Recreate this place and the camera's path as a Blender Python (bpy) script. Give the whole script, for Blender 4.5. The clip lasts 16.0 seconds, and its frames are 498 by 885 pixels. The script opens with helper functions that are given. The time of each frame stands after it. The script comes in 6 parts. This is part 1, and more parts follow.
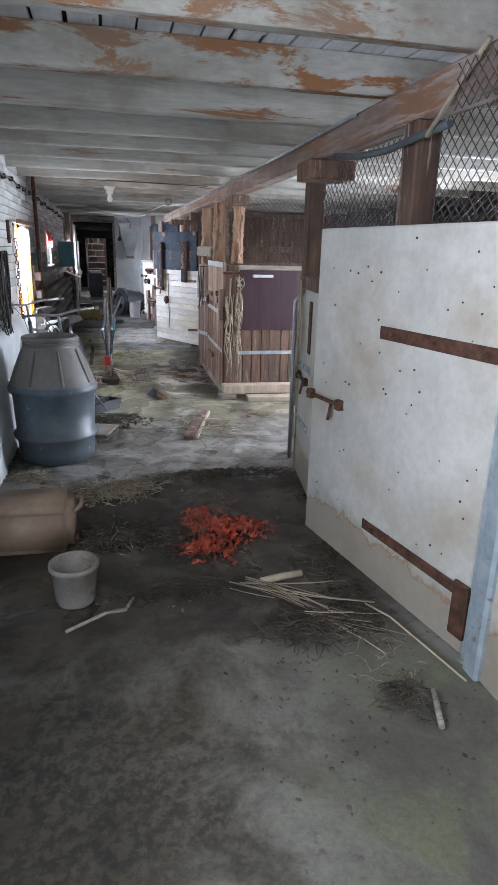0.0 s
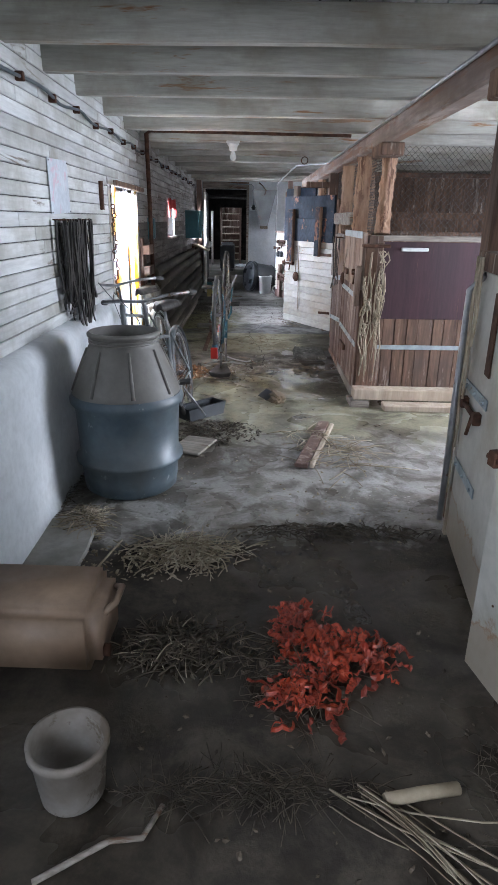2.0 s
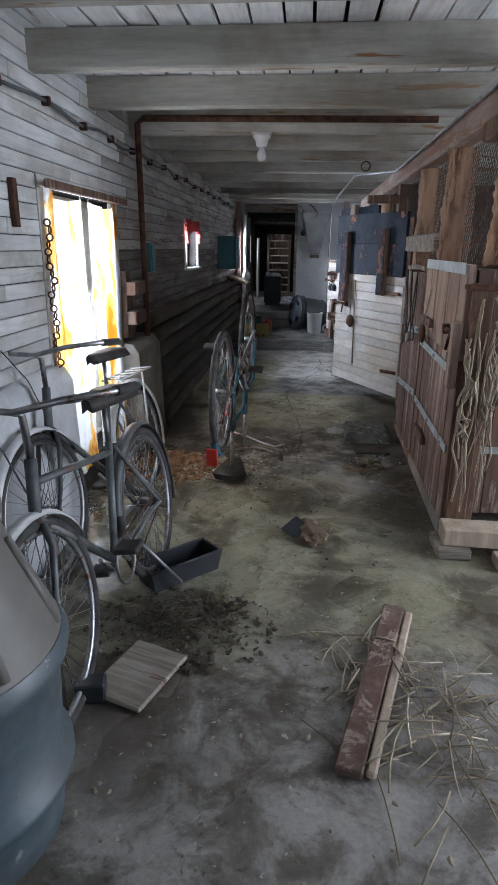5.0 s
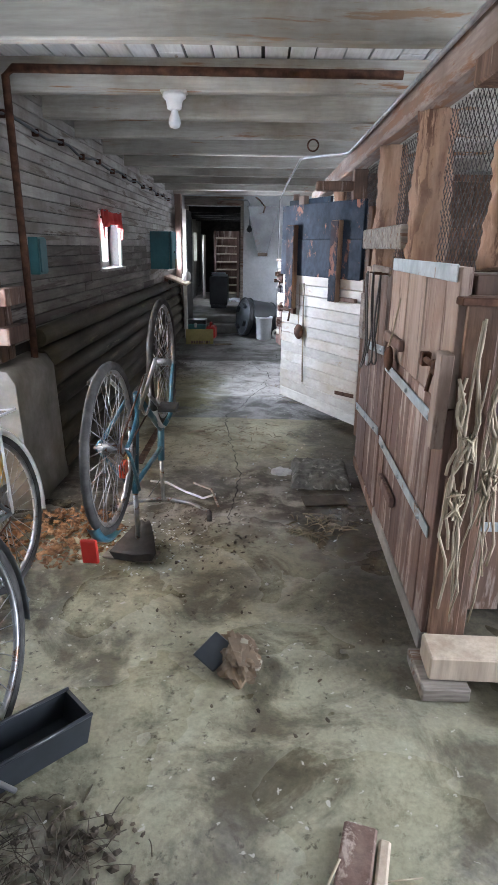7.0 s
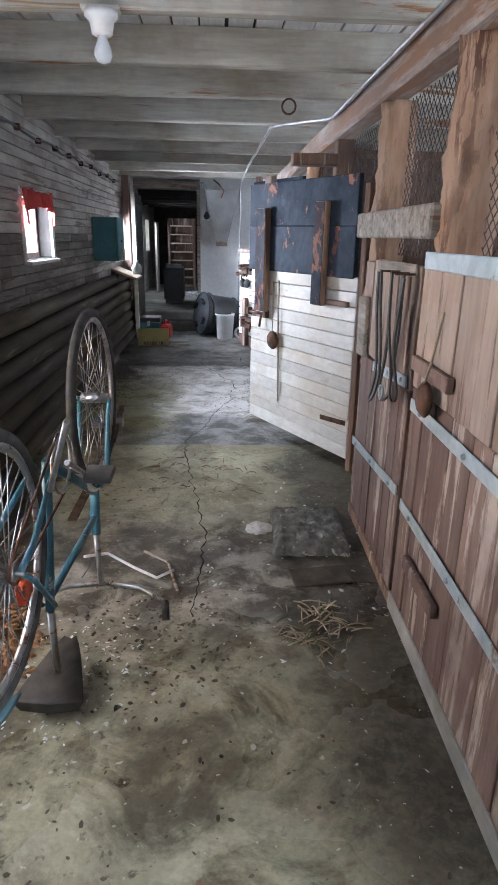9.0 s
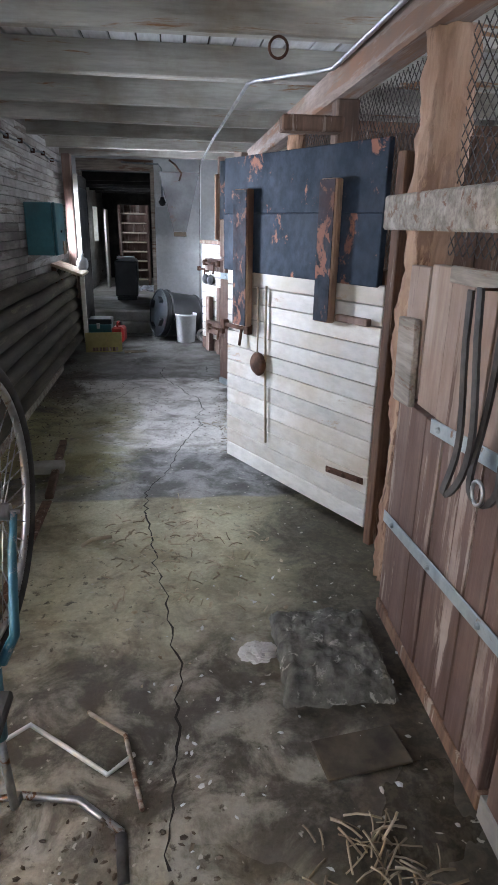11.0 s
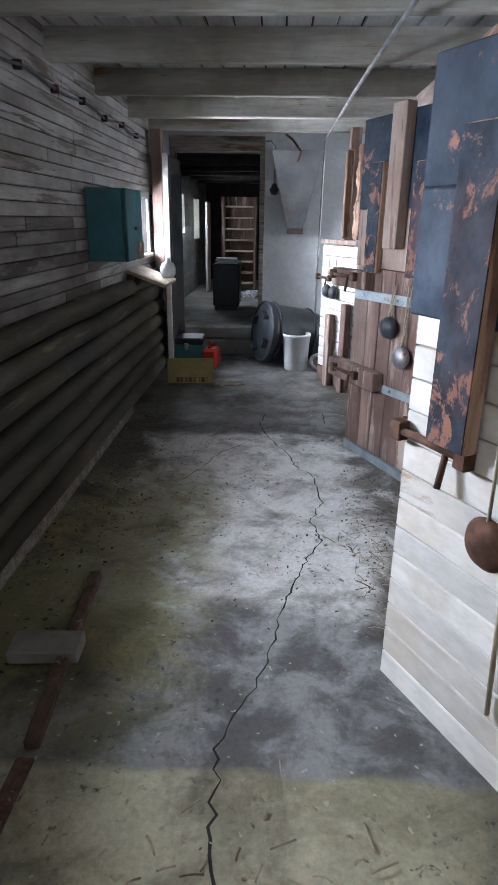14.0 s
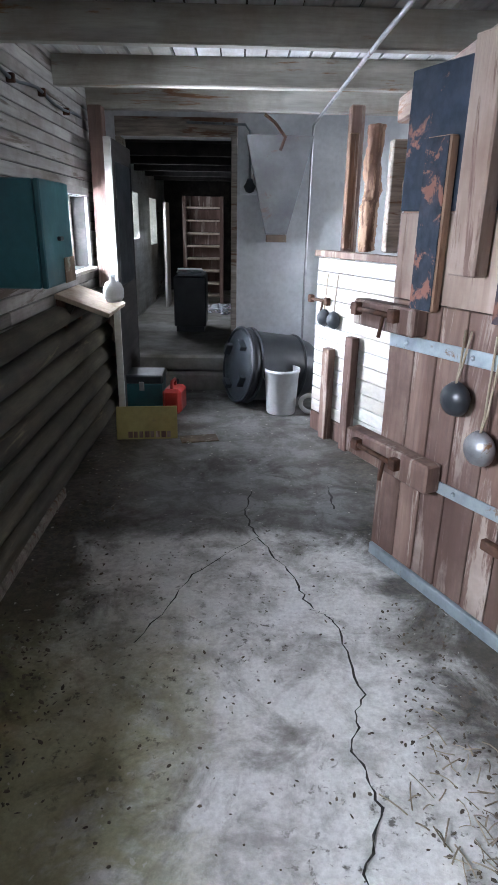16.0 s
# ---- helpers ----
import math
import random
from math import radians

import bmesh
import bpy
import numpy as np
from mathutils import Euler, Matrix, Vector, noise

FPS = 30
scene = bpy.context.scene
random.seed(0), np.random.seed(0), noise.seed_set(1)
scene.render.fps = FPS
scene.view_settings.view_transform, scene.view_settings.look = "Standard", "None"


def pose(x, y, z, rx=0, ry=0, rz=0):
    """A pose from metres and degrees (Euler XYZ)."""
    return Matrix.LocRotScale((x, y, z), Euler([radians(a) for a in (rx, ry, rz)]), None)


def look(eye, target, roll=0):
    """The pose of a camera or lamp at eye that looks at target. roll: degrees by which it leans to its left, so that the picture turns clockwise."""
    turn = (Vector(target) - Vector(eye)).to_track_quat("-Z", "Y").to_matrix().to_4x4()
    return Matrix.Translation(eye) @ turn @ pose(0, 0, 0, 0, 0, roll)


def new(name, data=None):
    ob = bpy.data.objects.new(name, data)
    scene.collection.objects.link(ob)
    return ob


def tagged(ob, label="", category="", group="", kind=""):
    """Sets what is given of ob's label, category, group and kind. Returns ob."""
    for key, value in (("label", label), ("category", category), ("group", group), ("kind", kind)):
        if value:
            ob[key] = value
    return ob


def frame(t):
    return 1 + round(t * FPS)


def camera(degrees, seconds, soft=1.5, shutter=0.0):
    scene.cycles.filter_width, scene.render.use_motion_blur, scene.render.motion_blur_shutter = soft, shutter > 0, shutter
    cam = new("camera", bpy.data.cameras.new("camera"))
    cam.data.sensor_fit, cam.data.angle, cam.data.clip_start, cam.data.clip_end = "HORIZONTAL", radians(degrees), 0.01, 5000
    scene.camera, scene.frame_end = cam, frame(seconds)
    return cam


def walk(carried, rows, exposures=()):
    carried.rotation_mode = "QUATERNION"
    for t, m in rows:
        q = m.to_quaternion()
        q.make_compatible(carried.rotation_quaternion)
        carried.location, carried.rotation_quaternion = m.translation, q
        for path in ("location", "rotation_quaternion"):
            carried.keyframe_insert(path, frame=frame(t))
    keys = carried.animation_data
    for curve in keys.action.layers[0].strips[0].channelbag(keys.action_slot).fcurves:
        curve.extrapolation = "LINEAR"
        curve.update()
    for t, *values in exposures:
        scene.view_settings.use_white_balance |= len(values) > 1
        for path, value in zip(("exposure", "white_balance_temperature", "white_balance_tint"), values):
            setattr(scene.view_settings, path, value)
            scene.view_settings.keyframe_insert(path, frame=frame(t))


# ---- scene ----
cam = camera(45.0, 16.0, 1.1)
METRES, EYE, TILT, LEAN, TURN = 9.8, 1.5, 1.7, 0.0, -13.4
ROWS = [
    (0.0, 0.0, 0.0, 0.0, 0.48, -19.32, -1.38),
    (0.5, -0.007, 0.029, -0.0018, 1.41, -20.85, -1.38),
    (1.0, -0.0049, 0.0599, -0.0048, 4.28, -21.58, -1.14),
    (1.5, 0.0005, 0.0939, -0.0044, 9.2, -21.96, -0.52),
    (2.0, -0.0029, 0.1294, -0.0068, 13.38, -22.04, -0.42),
    (2.5, -0.0031, 0.167, -0.01, 16.21, -21.86, -0.16),
    (3.0, -0.0038, 0.2001, -0.0101, 19.29, -21.92, 0.0),
    (5.5, -0.0427, 0.3788, -0.0178, 17.93, -19.34, -0.12),
    (6.0, -0.0381, 0.4087, -0.0199, 15.36, -19.41, -0.23),
    (6.5, -0.0372, 0.43, -0.0193, 14.71, -19.42, -0.29),
    (7.0, -0.0472, 0.4536, -0.0203, 14.59, -19.71, -0.36),
    (7.5, -0.057, 0.4764, -0.0227, 14.32, -19.7, -0.41),
    (8.0, -0.0586, 0.5037, -0.0235, 14.01, -19.9, -0.4),
    (8.5, -0.0654, 0.5267, -0.0254, 13.17, -20.25, -0.36),
    (9.0, -0.0758, 0.549, -0.0237, 10.57, -20.61, -0.67),
    (11.5, -0.1158, 0.6754, -0.0259, 6.4, -21.73, -0.85),
    (12.0, -0.1271, 0.7008, -0.0254, 7.19, -21.86, -0.86),
    (12.5, -0.1297, 0.7288, -0.0282, 8.38, -21.84, -0.71),
    (13.0, -0.1354, 0.7575, -0.0307, 12.01, -21.89, -0.43),
    (13.5, -0.1469, 0.7934, -0.0307, 15.09, -22.02, -0.27),
    (14.0, -0.1532, 0.832, -0.0327, 16.12, -22.04, -0.24),
    (14.5, -0.1662, 0.867, -0.0348, 16.63, -21.83, -0.22),
    (15.0, -0.1781, 0.9014, -0.035, 16.58, -21.91, -0.18),
    (15.5, -0.186, 0.9344, -0.0346, 15.83, -22.02, -0.25),
    (16.0, -0.2002, 0.9648, -0.0345, 12.5, -21.91, -0.49),
]
EXPOSURES = [(0.0, 0.2), (1.0, 0.3), (2.0, 0.15), (3.0, 0.25), (5.5, -0.75), (6.0, -0.65), (6.5, 0.0), (7.0, 0.35), (8.0, 0.4), (9.0, 0.4), (12.0, 0.15), (14.0, 0.1), (15.0, 0.15), (16.0, 0.25)]
walk(cam, [(t, pose(0, 0, EYE, TILT, LEAN, TURN) @ pose(METRES * x, METRES * y, METRES * z, 90 + pitch, roll, yaw)) for t, x, y, z, yaw, pitch, roll in ROWS], EXPOSURES)

# ---- world, sun, daylight in the openings ----
world = bpy.data.worlds.new("overcast_sky")
scene.world = world
world.use_nodes = True
wn = world.node_tree
sky = wn.nodes.new("ShaderNodeTexSky")
sky.sky_type, sky.sun_disc = "NISHITA", False
sky.sun_elevation, sky.sun_rotation = radians(40), radians(-60)
wn.nodes["Background"].inputs["Strength"].default_value = 0.12
wn.links.new(sky.outputs[0], wn.nodes["Background"].inputs["Color"])
sun = new("sun", bpy.data.lights.new("sun", "SUN"))
sun.data.energy, sun.data.angle, sun.data.color = 1.0, radians(12), (1.0, 0.96, 0.9)
sun.matrix_world = look((-5, 3, 6), (0, 6, 0))


def daylight(name, eye, target, w, h, watts, color=(0.775, 0.84, 1.0)):
    """The sky's light in an opening of w x h metres."""
    lamp = new(name, bpy.data.lights.new(name, "AREA"))
    lamp.data.shape, lamp.data.size, lamp.data.size_y = "RECTANGLE", w, h
    lamp.data.energy, lamp.data.color = watts, color
    lamp.matrix_world = look(eye, target)
    return lamp


daylight("daylight_back_door", (0.75, -2.6, 1.3), (0.9, 3, 0.9), 1.1, 1.9, 62)
daylight("daylight_side_door", (4.3, 5.3, 1.2), (1, 5.0, 0.1), 1.5, 1.9, 240)
daylight("daylight_tall_window", (-1.0, 6.95, 1.1), (1, 6.95, 0.7), 0.9, 1.2, 60)
daylight("daylight_small_window", (-1.15, 10.39, 1.46), (0.9, 10.5, 0.5), 0.7, 0.44, 190)
daylight("daylight_end_window", (-1.15, 14.09, 1.36), (0.9, 14.2, 0.8), 0.7, 0.48, 330)
daylight("daylight_stall_window", (4.3, 7.78, 1.4), (1, 7.8, 0.8), 0.45, 0.4, 10)
# added lamp in an unseen stall opening
daylight("daylight_far_stall_added", (4.3, 10.2, 1.5), (0.3, 10.6, 0.2), 1.0, 0.7, 5)
# added lamp in an unseen opening, aimed to brighten the end wall
daylight("daylight_end_wall_fill", (4.3, 14.15, 1.55), (0.4, 15.0, 1.1), 1.0, 0.7, 75)
daylight("daylight_end_room", (-0.9, 17.6, 1.45), (1, 17.6, 0.8), 0.8, 0.5, 18)
daylight("daylight_near_stall_window", (4.3, 2.6, 1.5), (1, 2.6, 1.0), 1.0, 0.7, 35)
# unseen window: lamp and opening added to brighten the big door
daylight("daylight_near_fill", (-1.15, 0.6, 1.52), (1.2, 1.3, 0.8), 1.2, 0.68, 92)


# ---- materials ----
def node(nt, kind, **values):
    n = nt.nodes.new(kind)
    for key, value in values.items():
        n.inputs[key].default_value = value
    return n


def ramp(nt, fac, stops):
    n = nt.nodes.new("ShaderNodeValToRGB")
    el = n.color_ramp.elements
    while len(el) < len(stops):
        el.new(0.5)
    for e, (p, c) in zip(el, stops):
        e.position, e.color = p, (*c, 1) if len(c) == 3 else c
    nt.links.new(fac, n.inputs[0])
    return n.outputs[0]


def g(v):
    return (v, v, v)


def mix(nt, fac, a, b, mode="MIX"):
    n = nt.nodes.new("ShaderNodeMix")
    n.data_type, n.blend_type = "RGBA", mode
    for sock, val in ((n.inputs[0], fac), (n.inputs[6], a), (n.inputs[7], b)):
        if isinstance(val, (int, float)):
            sock.default_value = val
        elif isinstance(val, tuple):
            sock.default_value = (*val, 1)
        else:
            nt.links.new(val, sock)
    return n.outputs[2]


def coords(nt, scale, world_space=False):
    """Object coordinates, shifted for each object by its random number, stretched along the grain."""
    tc = nt.nodes.new("ShaderNodeTexCoord") if not world_space else nt.nodes.new("ShaderNodeNewGeometry")
    src = tc.outputs["Position"] if world_space else tc.outputs["Object"]
    if not world_space:
        info = nt.nodes.new("ShaderNodeObjectInfo")
        mul = nt.nodes.new("ShaderNodeMath")
        mul.operation = "MULTIPLY"
        mul.inputs[1].default_value = 37.0
        nt.links.new(info.outputs["Random"], mul.inputs[0])
        add = nt.nodes.new("ShaderNodeVectorMath")
        nt.links.new(src, add.inputs[0])
        nt.links.new(mul.outputs[0], add.inputs[1])
        src = add.outputs[0]
    m = nt.nodes.new("ShaderNodeMapping")
    m.inputs["Scale"].default_value = scale
    nt.links.new(src, m.inputs["Vector"])
    return m.outputs[0]


def noise_tex(nt, vec, scale, detail=6.0, rough=0.6, distort=0.0):
    n = node(nt, "ShaderNodeTexNoise", Scale=scale, Detail=detail, Roughness=rough, Distortion=distort)
    nt.links.new(vec, n.inputs["Vector"])
    return n.outputs["Fac"]


def surface(name, dark, light, grain=(1, 1, 1), scale=6.0, rough=0.7, bump=0.3, worn=None, wear=0.5, dirt=None, dirty=0.5, metal=0.0, vary=0.25, world_space=False, fine=28.0, island=False, spec=0.5):
    """A weathered surface: two tones along the grain, a worn-through colour in patches, dirt at a larger scale."""
    m = bpy.data.materials.new(name)
    m.use_nodes = True
    nt = m.node_tree
    bsdf = nt.nodes["Principled BSDF"]
    vec = coords(nt, grain, world_space)
    flat = coords(nt, (1, 1, 1), world_space)
    n1 = noise_tex(nt, vec, scale)
    col = ramp(nt, n1, [(0.3, dark), (0.7, light)])
    n2 = noise_tex(nt, vec, fine, 4.0)
    col = mix(nt, (0.22 if grain == (1, 1, 1) else 0.34 if light[0] > 0.45 else 0.6), col, ramp(nt, n2, [(0.32, g(0.45)), (0.6, g(1.0))]), "MULTIPLY")
    if vary and not world_space:
        info = nt.nodes.new("ShaderNodeObjectInfo")
        col = mix(nt, 1.0, col, ramp(nt, info.outputs["Random"], [(0, g(1 - vary)), (1, g(1.0))]), "MULTIPLY")
    if island:
        geo = nt.nodes.new("ShaderNodeNewGeometry")
        col = mix(nt, 1.0, col, ramp(nt, geo.outputs["Random Per Island"], [(0, (0.38, 0.35, 0.32)), (0.5, (0.8, 0.78, 0.76)), (1, g(1.0))]), "MULTIPLY")
    height = n2
    if worn:
        n3 = noise_tex(nt, vec, scale * 0.8 + 1.5, 8.0, 0.7, 0.4)
        mask = ramp(nt, n3, [(wear - 0.06, g(0)), (wear - 0.01, g(1))])
        col = mix(nt, mask, col, worn)
    if dirt:
        n4 = noise_tex(nt, flat, 1.7, 6.0, 0.65)
        mask = ramp(nt, n4, [(dirty - 0.14, g(0)), (dirty + 0.10, g(0.85))])
        col = mix(nt, mask, col, dirt)
    nt.links.new(col, bsdf.inputs["Base Color"])
    r = ramp(nt, n1, [(0.2, g(min(1, rough + 0.12))), (0.8, g(max(0.05, rough - 0.12)))])
    nt.links.new(r, bsdf.inputs["Roughness"])
    bsdf.inputs["Metallic"].default_value = metal
    bsdf.inputs["Specular IOR Level"].default_value = spec
    if bump:
        b = node(nt, "ShaderNodeBump", Strength=bump, Distance=0.004)
        nt.links.new(height, b.inputs["Height"])
        nt.links.new(b.outputs[0], bsdf.inputs["Normal"])
    return m


X_GRAIN, Y_GRAIN, Z_GRAIN = (0.2, 2.0, 2.0), (2.0, 0.2, 2.0), (2.0, 2.0, 0.2)
M = {}
M["white_plank"] = surface("worn_white_planks", (0.50, 0.52, 0.52), (0.74, 0.76, 0.75), Y_GRAIN, 5, 0.6, 0.25, (0.16, 0.13, 0.10), 0.67, (0.24, 0.23, 0.19), 0.58)
M["white_board"] = surface("white_painted_boards", (0.54, 0.53, 0.495), (0.72, 0.715, 0.68), (0.5, 1.2, 1.2), 3, 0.55, 0.2, (0.30, 0.20, 0.13), 0.695, (0.40, 0.34, 0.25), 0.60)
M["ceiling_board"] = surface("whitewashed_ceiling_boards", (0.60, 0.63, 0.64), (0.82, 0.84, 0.85), Y_GRAIN, 4, 0.7, 0.25, (0.20, 0.14, 0.09), 0.69, (0.30, 0.29, 0.27), 0.62)
M["beam"] = surface("whitewashed_beams", (0.34, 0.33, 0.29), (0.60, 0.59, 0.53), X_GRAIN, 4, 0.75, 0.5, (0.26, 0.13, 0.06), 0.645, (0.20, 0.17, 0.13), 0.60)
M["rotten_beam"] = surface("rotted_beam_wood", (0.34, 0.33, 0.29), (0.58, 0.57, 0.52), (0.5, 1.6, 1.6), 3, 0.8, 0.8, (0.24, 0.11, 0.045), 0.545, (0.20, 0.17, 0.13), 0.60)
M["girder"] = surface("stained_girder", (0.22, 0.15, 0.12), (0.44, 0.38, 0.34), Y_GRAIN, 4, 0.75, 0.35, (0.22, 0.11, 0.06), 0.55, (0.14, 0.10, 0.08), 0.55)
M["old_wood"] = surface("weathered_wood", (0.08, 0.04, 0.025), (0.28, 0.16, 0.10), Z_GRAIN, 7, 0.8, 0.5, (0.36, 0.29, 0.24), 0.64, (0.07, 0.045, 0.035), 0.58, vary=0.35)
M["pale_wood"] = surface("pale_sawn_wood", (0.40, 0.31, 0.23), (0.62, 0.53, 0.42), Z_GRAIN, 5, 0.75, 0.3, None, 0, (0.28, 0.21, 0.15), 0.64)
M["red_wood"] = surface("red_brown_plank", (0.13, 0.068, 0.05), (0.29, 0.195, 0.155), Z_GRAIN, 4, 0.8, 0.8, (0.38, 0.31, 0.265), 0.60, (0.075, 0.04, 0.032), 0.54, vary=0.35, fine=18)
M["tan_wood"] = surface("weathered_tan_planks", (0.24, 0.17, 0.135), (0.46, 0.37, 0.305), Z_GRAIN, 4, 0.85, 0.9, (0.10, 0.06, 0.045), 0.62, (0.17, 0.105, 0.08), 0.56, vary=0.25, fine=18)
# two darker tones of the worn wall planks, chosen by place
M["dark_plank"] = surface("dark_worn_planks", (0.13, 0.12, 0.105), (0.31, 0.295, 0.27), Y_GRAIN, 4, 0.8, 0.3, (0.07, 0.055, 0.045), 0.60, (0.06, 0.052, 0.045), 0.53, vary=0.1)
M["grey_plank"] = surface("grey_worn_planks", (0.26, 0.25, 0.235), (0.50, 0.49, 0.465), Y_GRAIN, 4, 0.7, 0.3, (0.12, 0.095, 0.075), 0.62, (0.13, 0.11, 0.09), 0.56, vary=0.1)
M["bark_wood"] = surface("peeled_pole_wood", (0.20, 0.10, 0.06), (0.50, 0.33, 0.22), Z_GRAIN, 5, 0.85, 1.0, (0.11, 0.055, 0.035), 0.57, (0.30, 0.20, 0.14), 0.6)
M["grey_wood"] = surface("grey_weathered_wood", (0.20, 0.17, 0.14), (0.42, 0.38, 0.33), X_GRAIN, 7, 0.85, 0.5, (0.14, 0.08, 0.05), 0.62, None, 0)
M["log"] = surface("dark_brown_logs", (0.026, 0.022, 0.012), (0.125, 0.108, 0.06), Y_GRAIN, 4, 0.7, 0.9, (0.18, 0.16, 0.09), 0.65, (0.018, 0.015, 0.010), 0.53, vary=0.4)
# albedo lowered to near black so bounced light leaves the interiors dark
M["dark_wall"] = surface("near_black_boards", (0.018, 0.016, 0.014), (0.065, 0.057, 0.05), Y_GRAIN, 4, 0.9, 0.4, None, 0, (0.012, 0.012, 0.012), 0.5)
M["plaster"] = surface("dirty_white_plaster", (0.56, 0.60, 0.62), (0.78, 0.81, 0.82), (1, 1, 1), 2.5, 0.7, 0.15, None, 0, (0.45, 0.44, 0.40), 0.72)
M["concrete"] = surface("old_concrete", (0.20, 0.19, 0.17), (0.40, 0.39, 0.36), (1, 1, 1), 4, 0.85, 0.5, None, 0, (0.12, 0.11, 0.08), 0.56)
M["white_panel"] = surface("stained_white_panel", (0.46, 0.455, 0.41), (0.62, 0.61, 0.555), (1, 1, 1), 2.2, 0.45, 0.08, (0.12, 0.10, 0.08), 0.75, (0.29, 0.235, 0.165), 0.61, fine=25)


def foot_stains(m):
    """Rust and dirt soaked up from the floor along the foot of a panel, with a ragged edge."""
    nt = m.node_tree
    bsdf = nt.nodes["Principled BSDF"]
    old = bsdf.inputs["Base Color"].links[0].from_socket
    obj = nt.nodes.new("ShaderNodeTexCoord").outputs["Object"]
    sep = nt.nodes.new("ShaderNodeSeparateXYZ")
    nt.links.new(obj, sep.inputs[0])
    rag = noise_tex(nt, obj, 4.0, 7, 0.65, 0.4)
    lift = nt.nodes.new("ShaderNodeMath")
    lift.operation = "MULTIPLY_ADD"
    nt.links.new(rag, lift.inputs[0])
    lift.inputs[1].default_value = -0.42
    nt.links.new(sep.outputs["Z"], lift.inputs[2])
    grey = mix(nt, ramp(nt, lift.outputs[0], [(0.0, g(0.5)), (0.10, g(0.0))]), old, (0.16, 0.15, 0.11))
    line = ramp(nt, lift.outputs[0], [(0.0, g(0.25)), (0.012, g(0.8)), (0.03, g(0.0))])
    nt.links.new(mix(nt, line, grey, (0.23, 0.12, 0.05)), bsdf.inputs["Base Color"])


foot_stains(M["white_panel"])
M["purple"] = surface("purple_painted_sheet", (0.028, 0.009, 0.016), (0.055, 0.019, 0.029), Z_GRAIN, 4, 0.5, 0.2, (0.11, 0.05, 0.04), 0.68, None, 0)
M["blue_paint"] = surface("chipped_dark_blue_paint", (0.010, 0.020, 0.036), (0.028, 0.046, 0.075), (1, 1, 0.8), 7, 0.75, 0.3, (0.30, 0.13, 0.085), 0.655, (0.035, 0.045, 0.06), 0.60, spec=0.2)
M["flaked_paint"] = surface("flaking_blue_over_red_paint", (0.012, 0.018, 0.03), (0.03, 0.042, 0.06), (1, 1, 0.7), 14, 0.8, 0.6, (0.22, 0.10, 0.07), 0.585, (0.06, 0.03, 0.028), 0.60, spec=0.2)
M["teal_paint"] = surface("teal_painted_metal", (0.03, 0.15, 0.18), (0.05, 0.22, 0.25), (1, 1, 1), 4, 0.45, 0.08, (0.12, 0.08, 0.05), 0.74, (0.05, 0.10, 0.10), 0.66)
M["rust"] = surface("rusty_iron", (0.05, 0.025, 0.017), (0.16, 0.075, 0.045), (1, 1, 1), 18, 0.8, 0.4, None, 0, None, 0, 0.5)
M["steel"] = surface("dull_steel", (0.30, 0.31, 0.32), (0.52, 0.53, 0.54), (1, 1, 1), 12, 0.42, 0.1, (0.20, 0.11, 0.06), 0.68, None, 0, 0.8)
M["galvanised"] = surface("galvanised_strip", (0.28, 0.34, 0.37), (0.46, 0.53, 0.56), (1, 1, 1), 10, 0.5, 0.1, (0.20, 0.13, 0.09), 0.66, None, 0, 0.4)
M["drum_plastic"] = surface("dusty_blue_grey_plastic", (0.06, 0.092, 0.115), (0.105, 0.145, 0.172), (1, 1, 1), 12, 0.45, 0.08, (0.34, 0.36, 0.36), 0.70, (0.08, 0.085, 0.08), 0.58)
M["tin"] = surface("dull_grey_sheet_metal", (0.12, 0.125, 0.13), (0.22, 0.225, 0.23), (1, 1, 1), 5, 0.6, 0.2, (0.16, 0.10, 0.07), 0.68, (0.09, 0.085, 0.08), 0.58, 0.2)
M["drum_cone"] = surface("dusty_drum_shoulder", (0.15, 0.145, 0.13), (0.22, 0.212, 0.195), (1, 1, 1), 4, 0.55, 0.08, (0.34, 0.34, 0.32), 0.74, (0.10, 0.095, 0.08), 0.6)
M["black_plastic"] = surface("black_plastic", (0.014, 0.018, 0.022), (0.035, 0.042, 0.05), (1, 1, 1), 5, 0.4, 0.1, (0.25, 0.22, 0.20), 0.74, None, 0)
M["white_plastic"] = surface("white_plastic", (0.62, 0.65, 0.66), (0.76, 0.78, 0.78), (1, 1, 1), 4, 0.35, 0.05, None, 0, (0.4, 0.38, 0.33), 0.70)
M["tan_plastic"] = surface("dirty_tan_plastic", (0.27, 0.18, 0.12), (0.42, 0.30, 0.21), (1, 1, 1), 4, 0.5, 0.1, None, 0, (0.16, 0.12, 0.09), 0.6)
M["red_plastic"] = surface("red_plastic", (0.40, 0.02, 0.015), (0.55, 0.04, 0.03), (1, 1, 1), 4, 0.4, 0.05)
M["rubber"] = surface("dusty_rubber", (0.022, 0.022, 0.023), (0.07, 0.068, 0.065), (1, 1, 1), 14, 0.8, 0.2)
M["chrome"] = surface("tarnished_chrome", (0.24, 0.25, 0.26), (0.48, 0.49, 0.50), (1, 1, 1), 16, 0.36, 0.1, (0.16, 0.09, 0.055), 0.62, None, 0, 0.9)
M["leather"] = surface("cracked_black_leather", (0.014, 0.012, 0.011), (0.055, 0.048, 0.042), (1, 1, 1), 16, 0.6, 0.4)
M["bike_frame"] = surface("dark_grey_enamel", (0.07, 0.085, 0.09), (0.17, 0.19, 0.195), (1, 1, 1), 12, 0.5, 0.1, (0.12, 0.06, 0.04), 0.64)
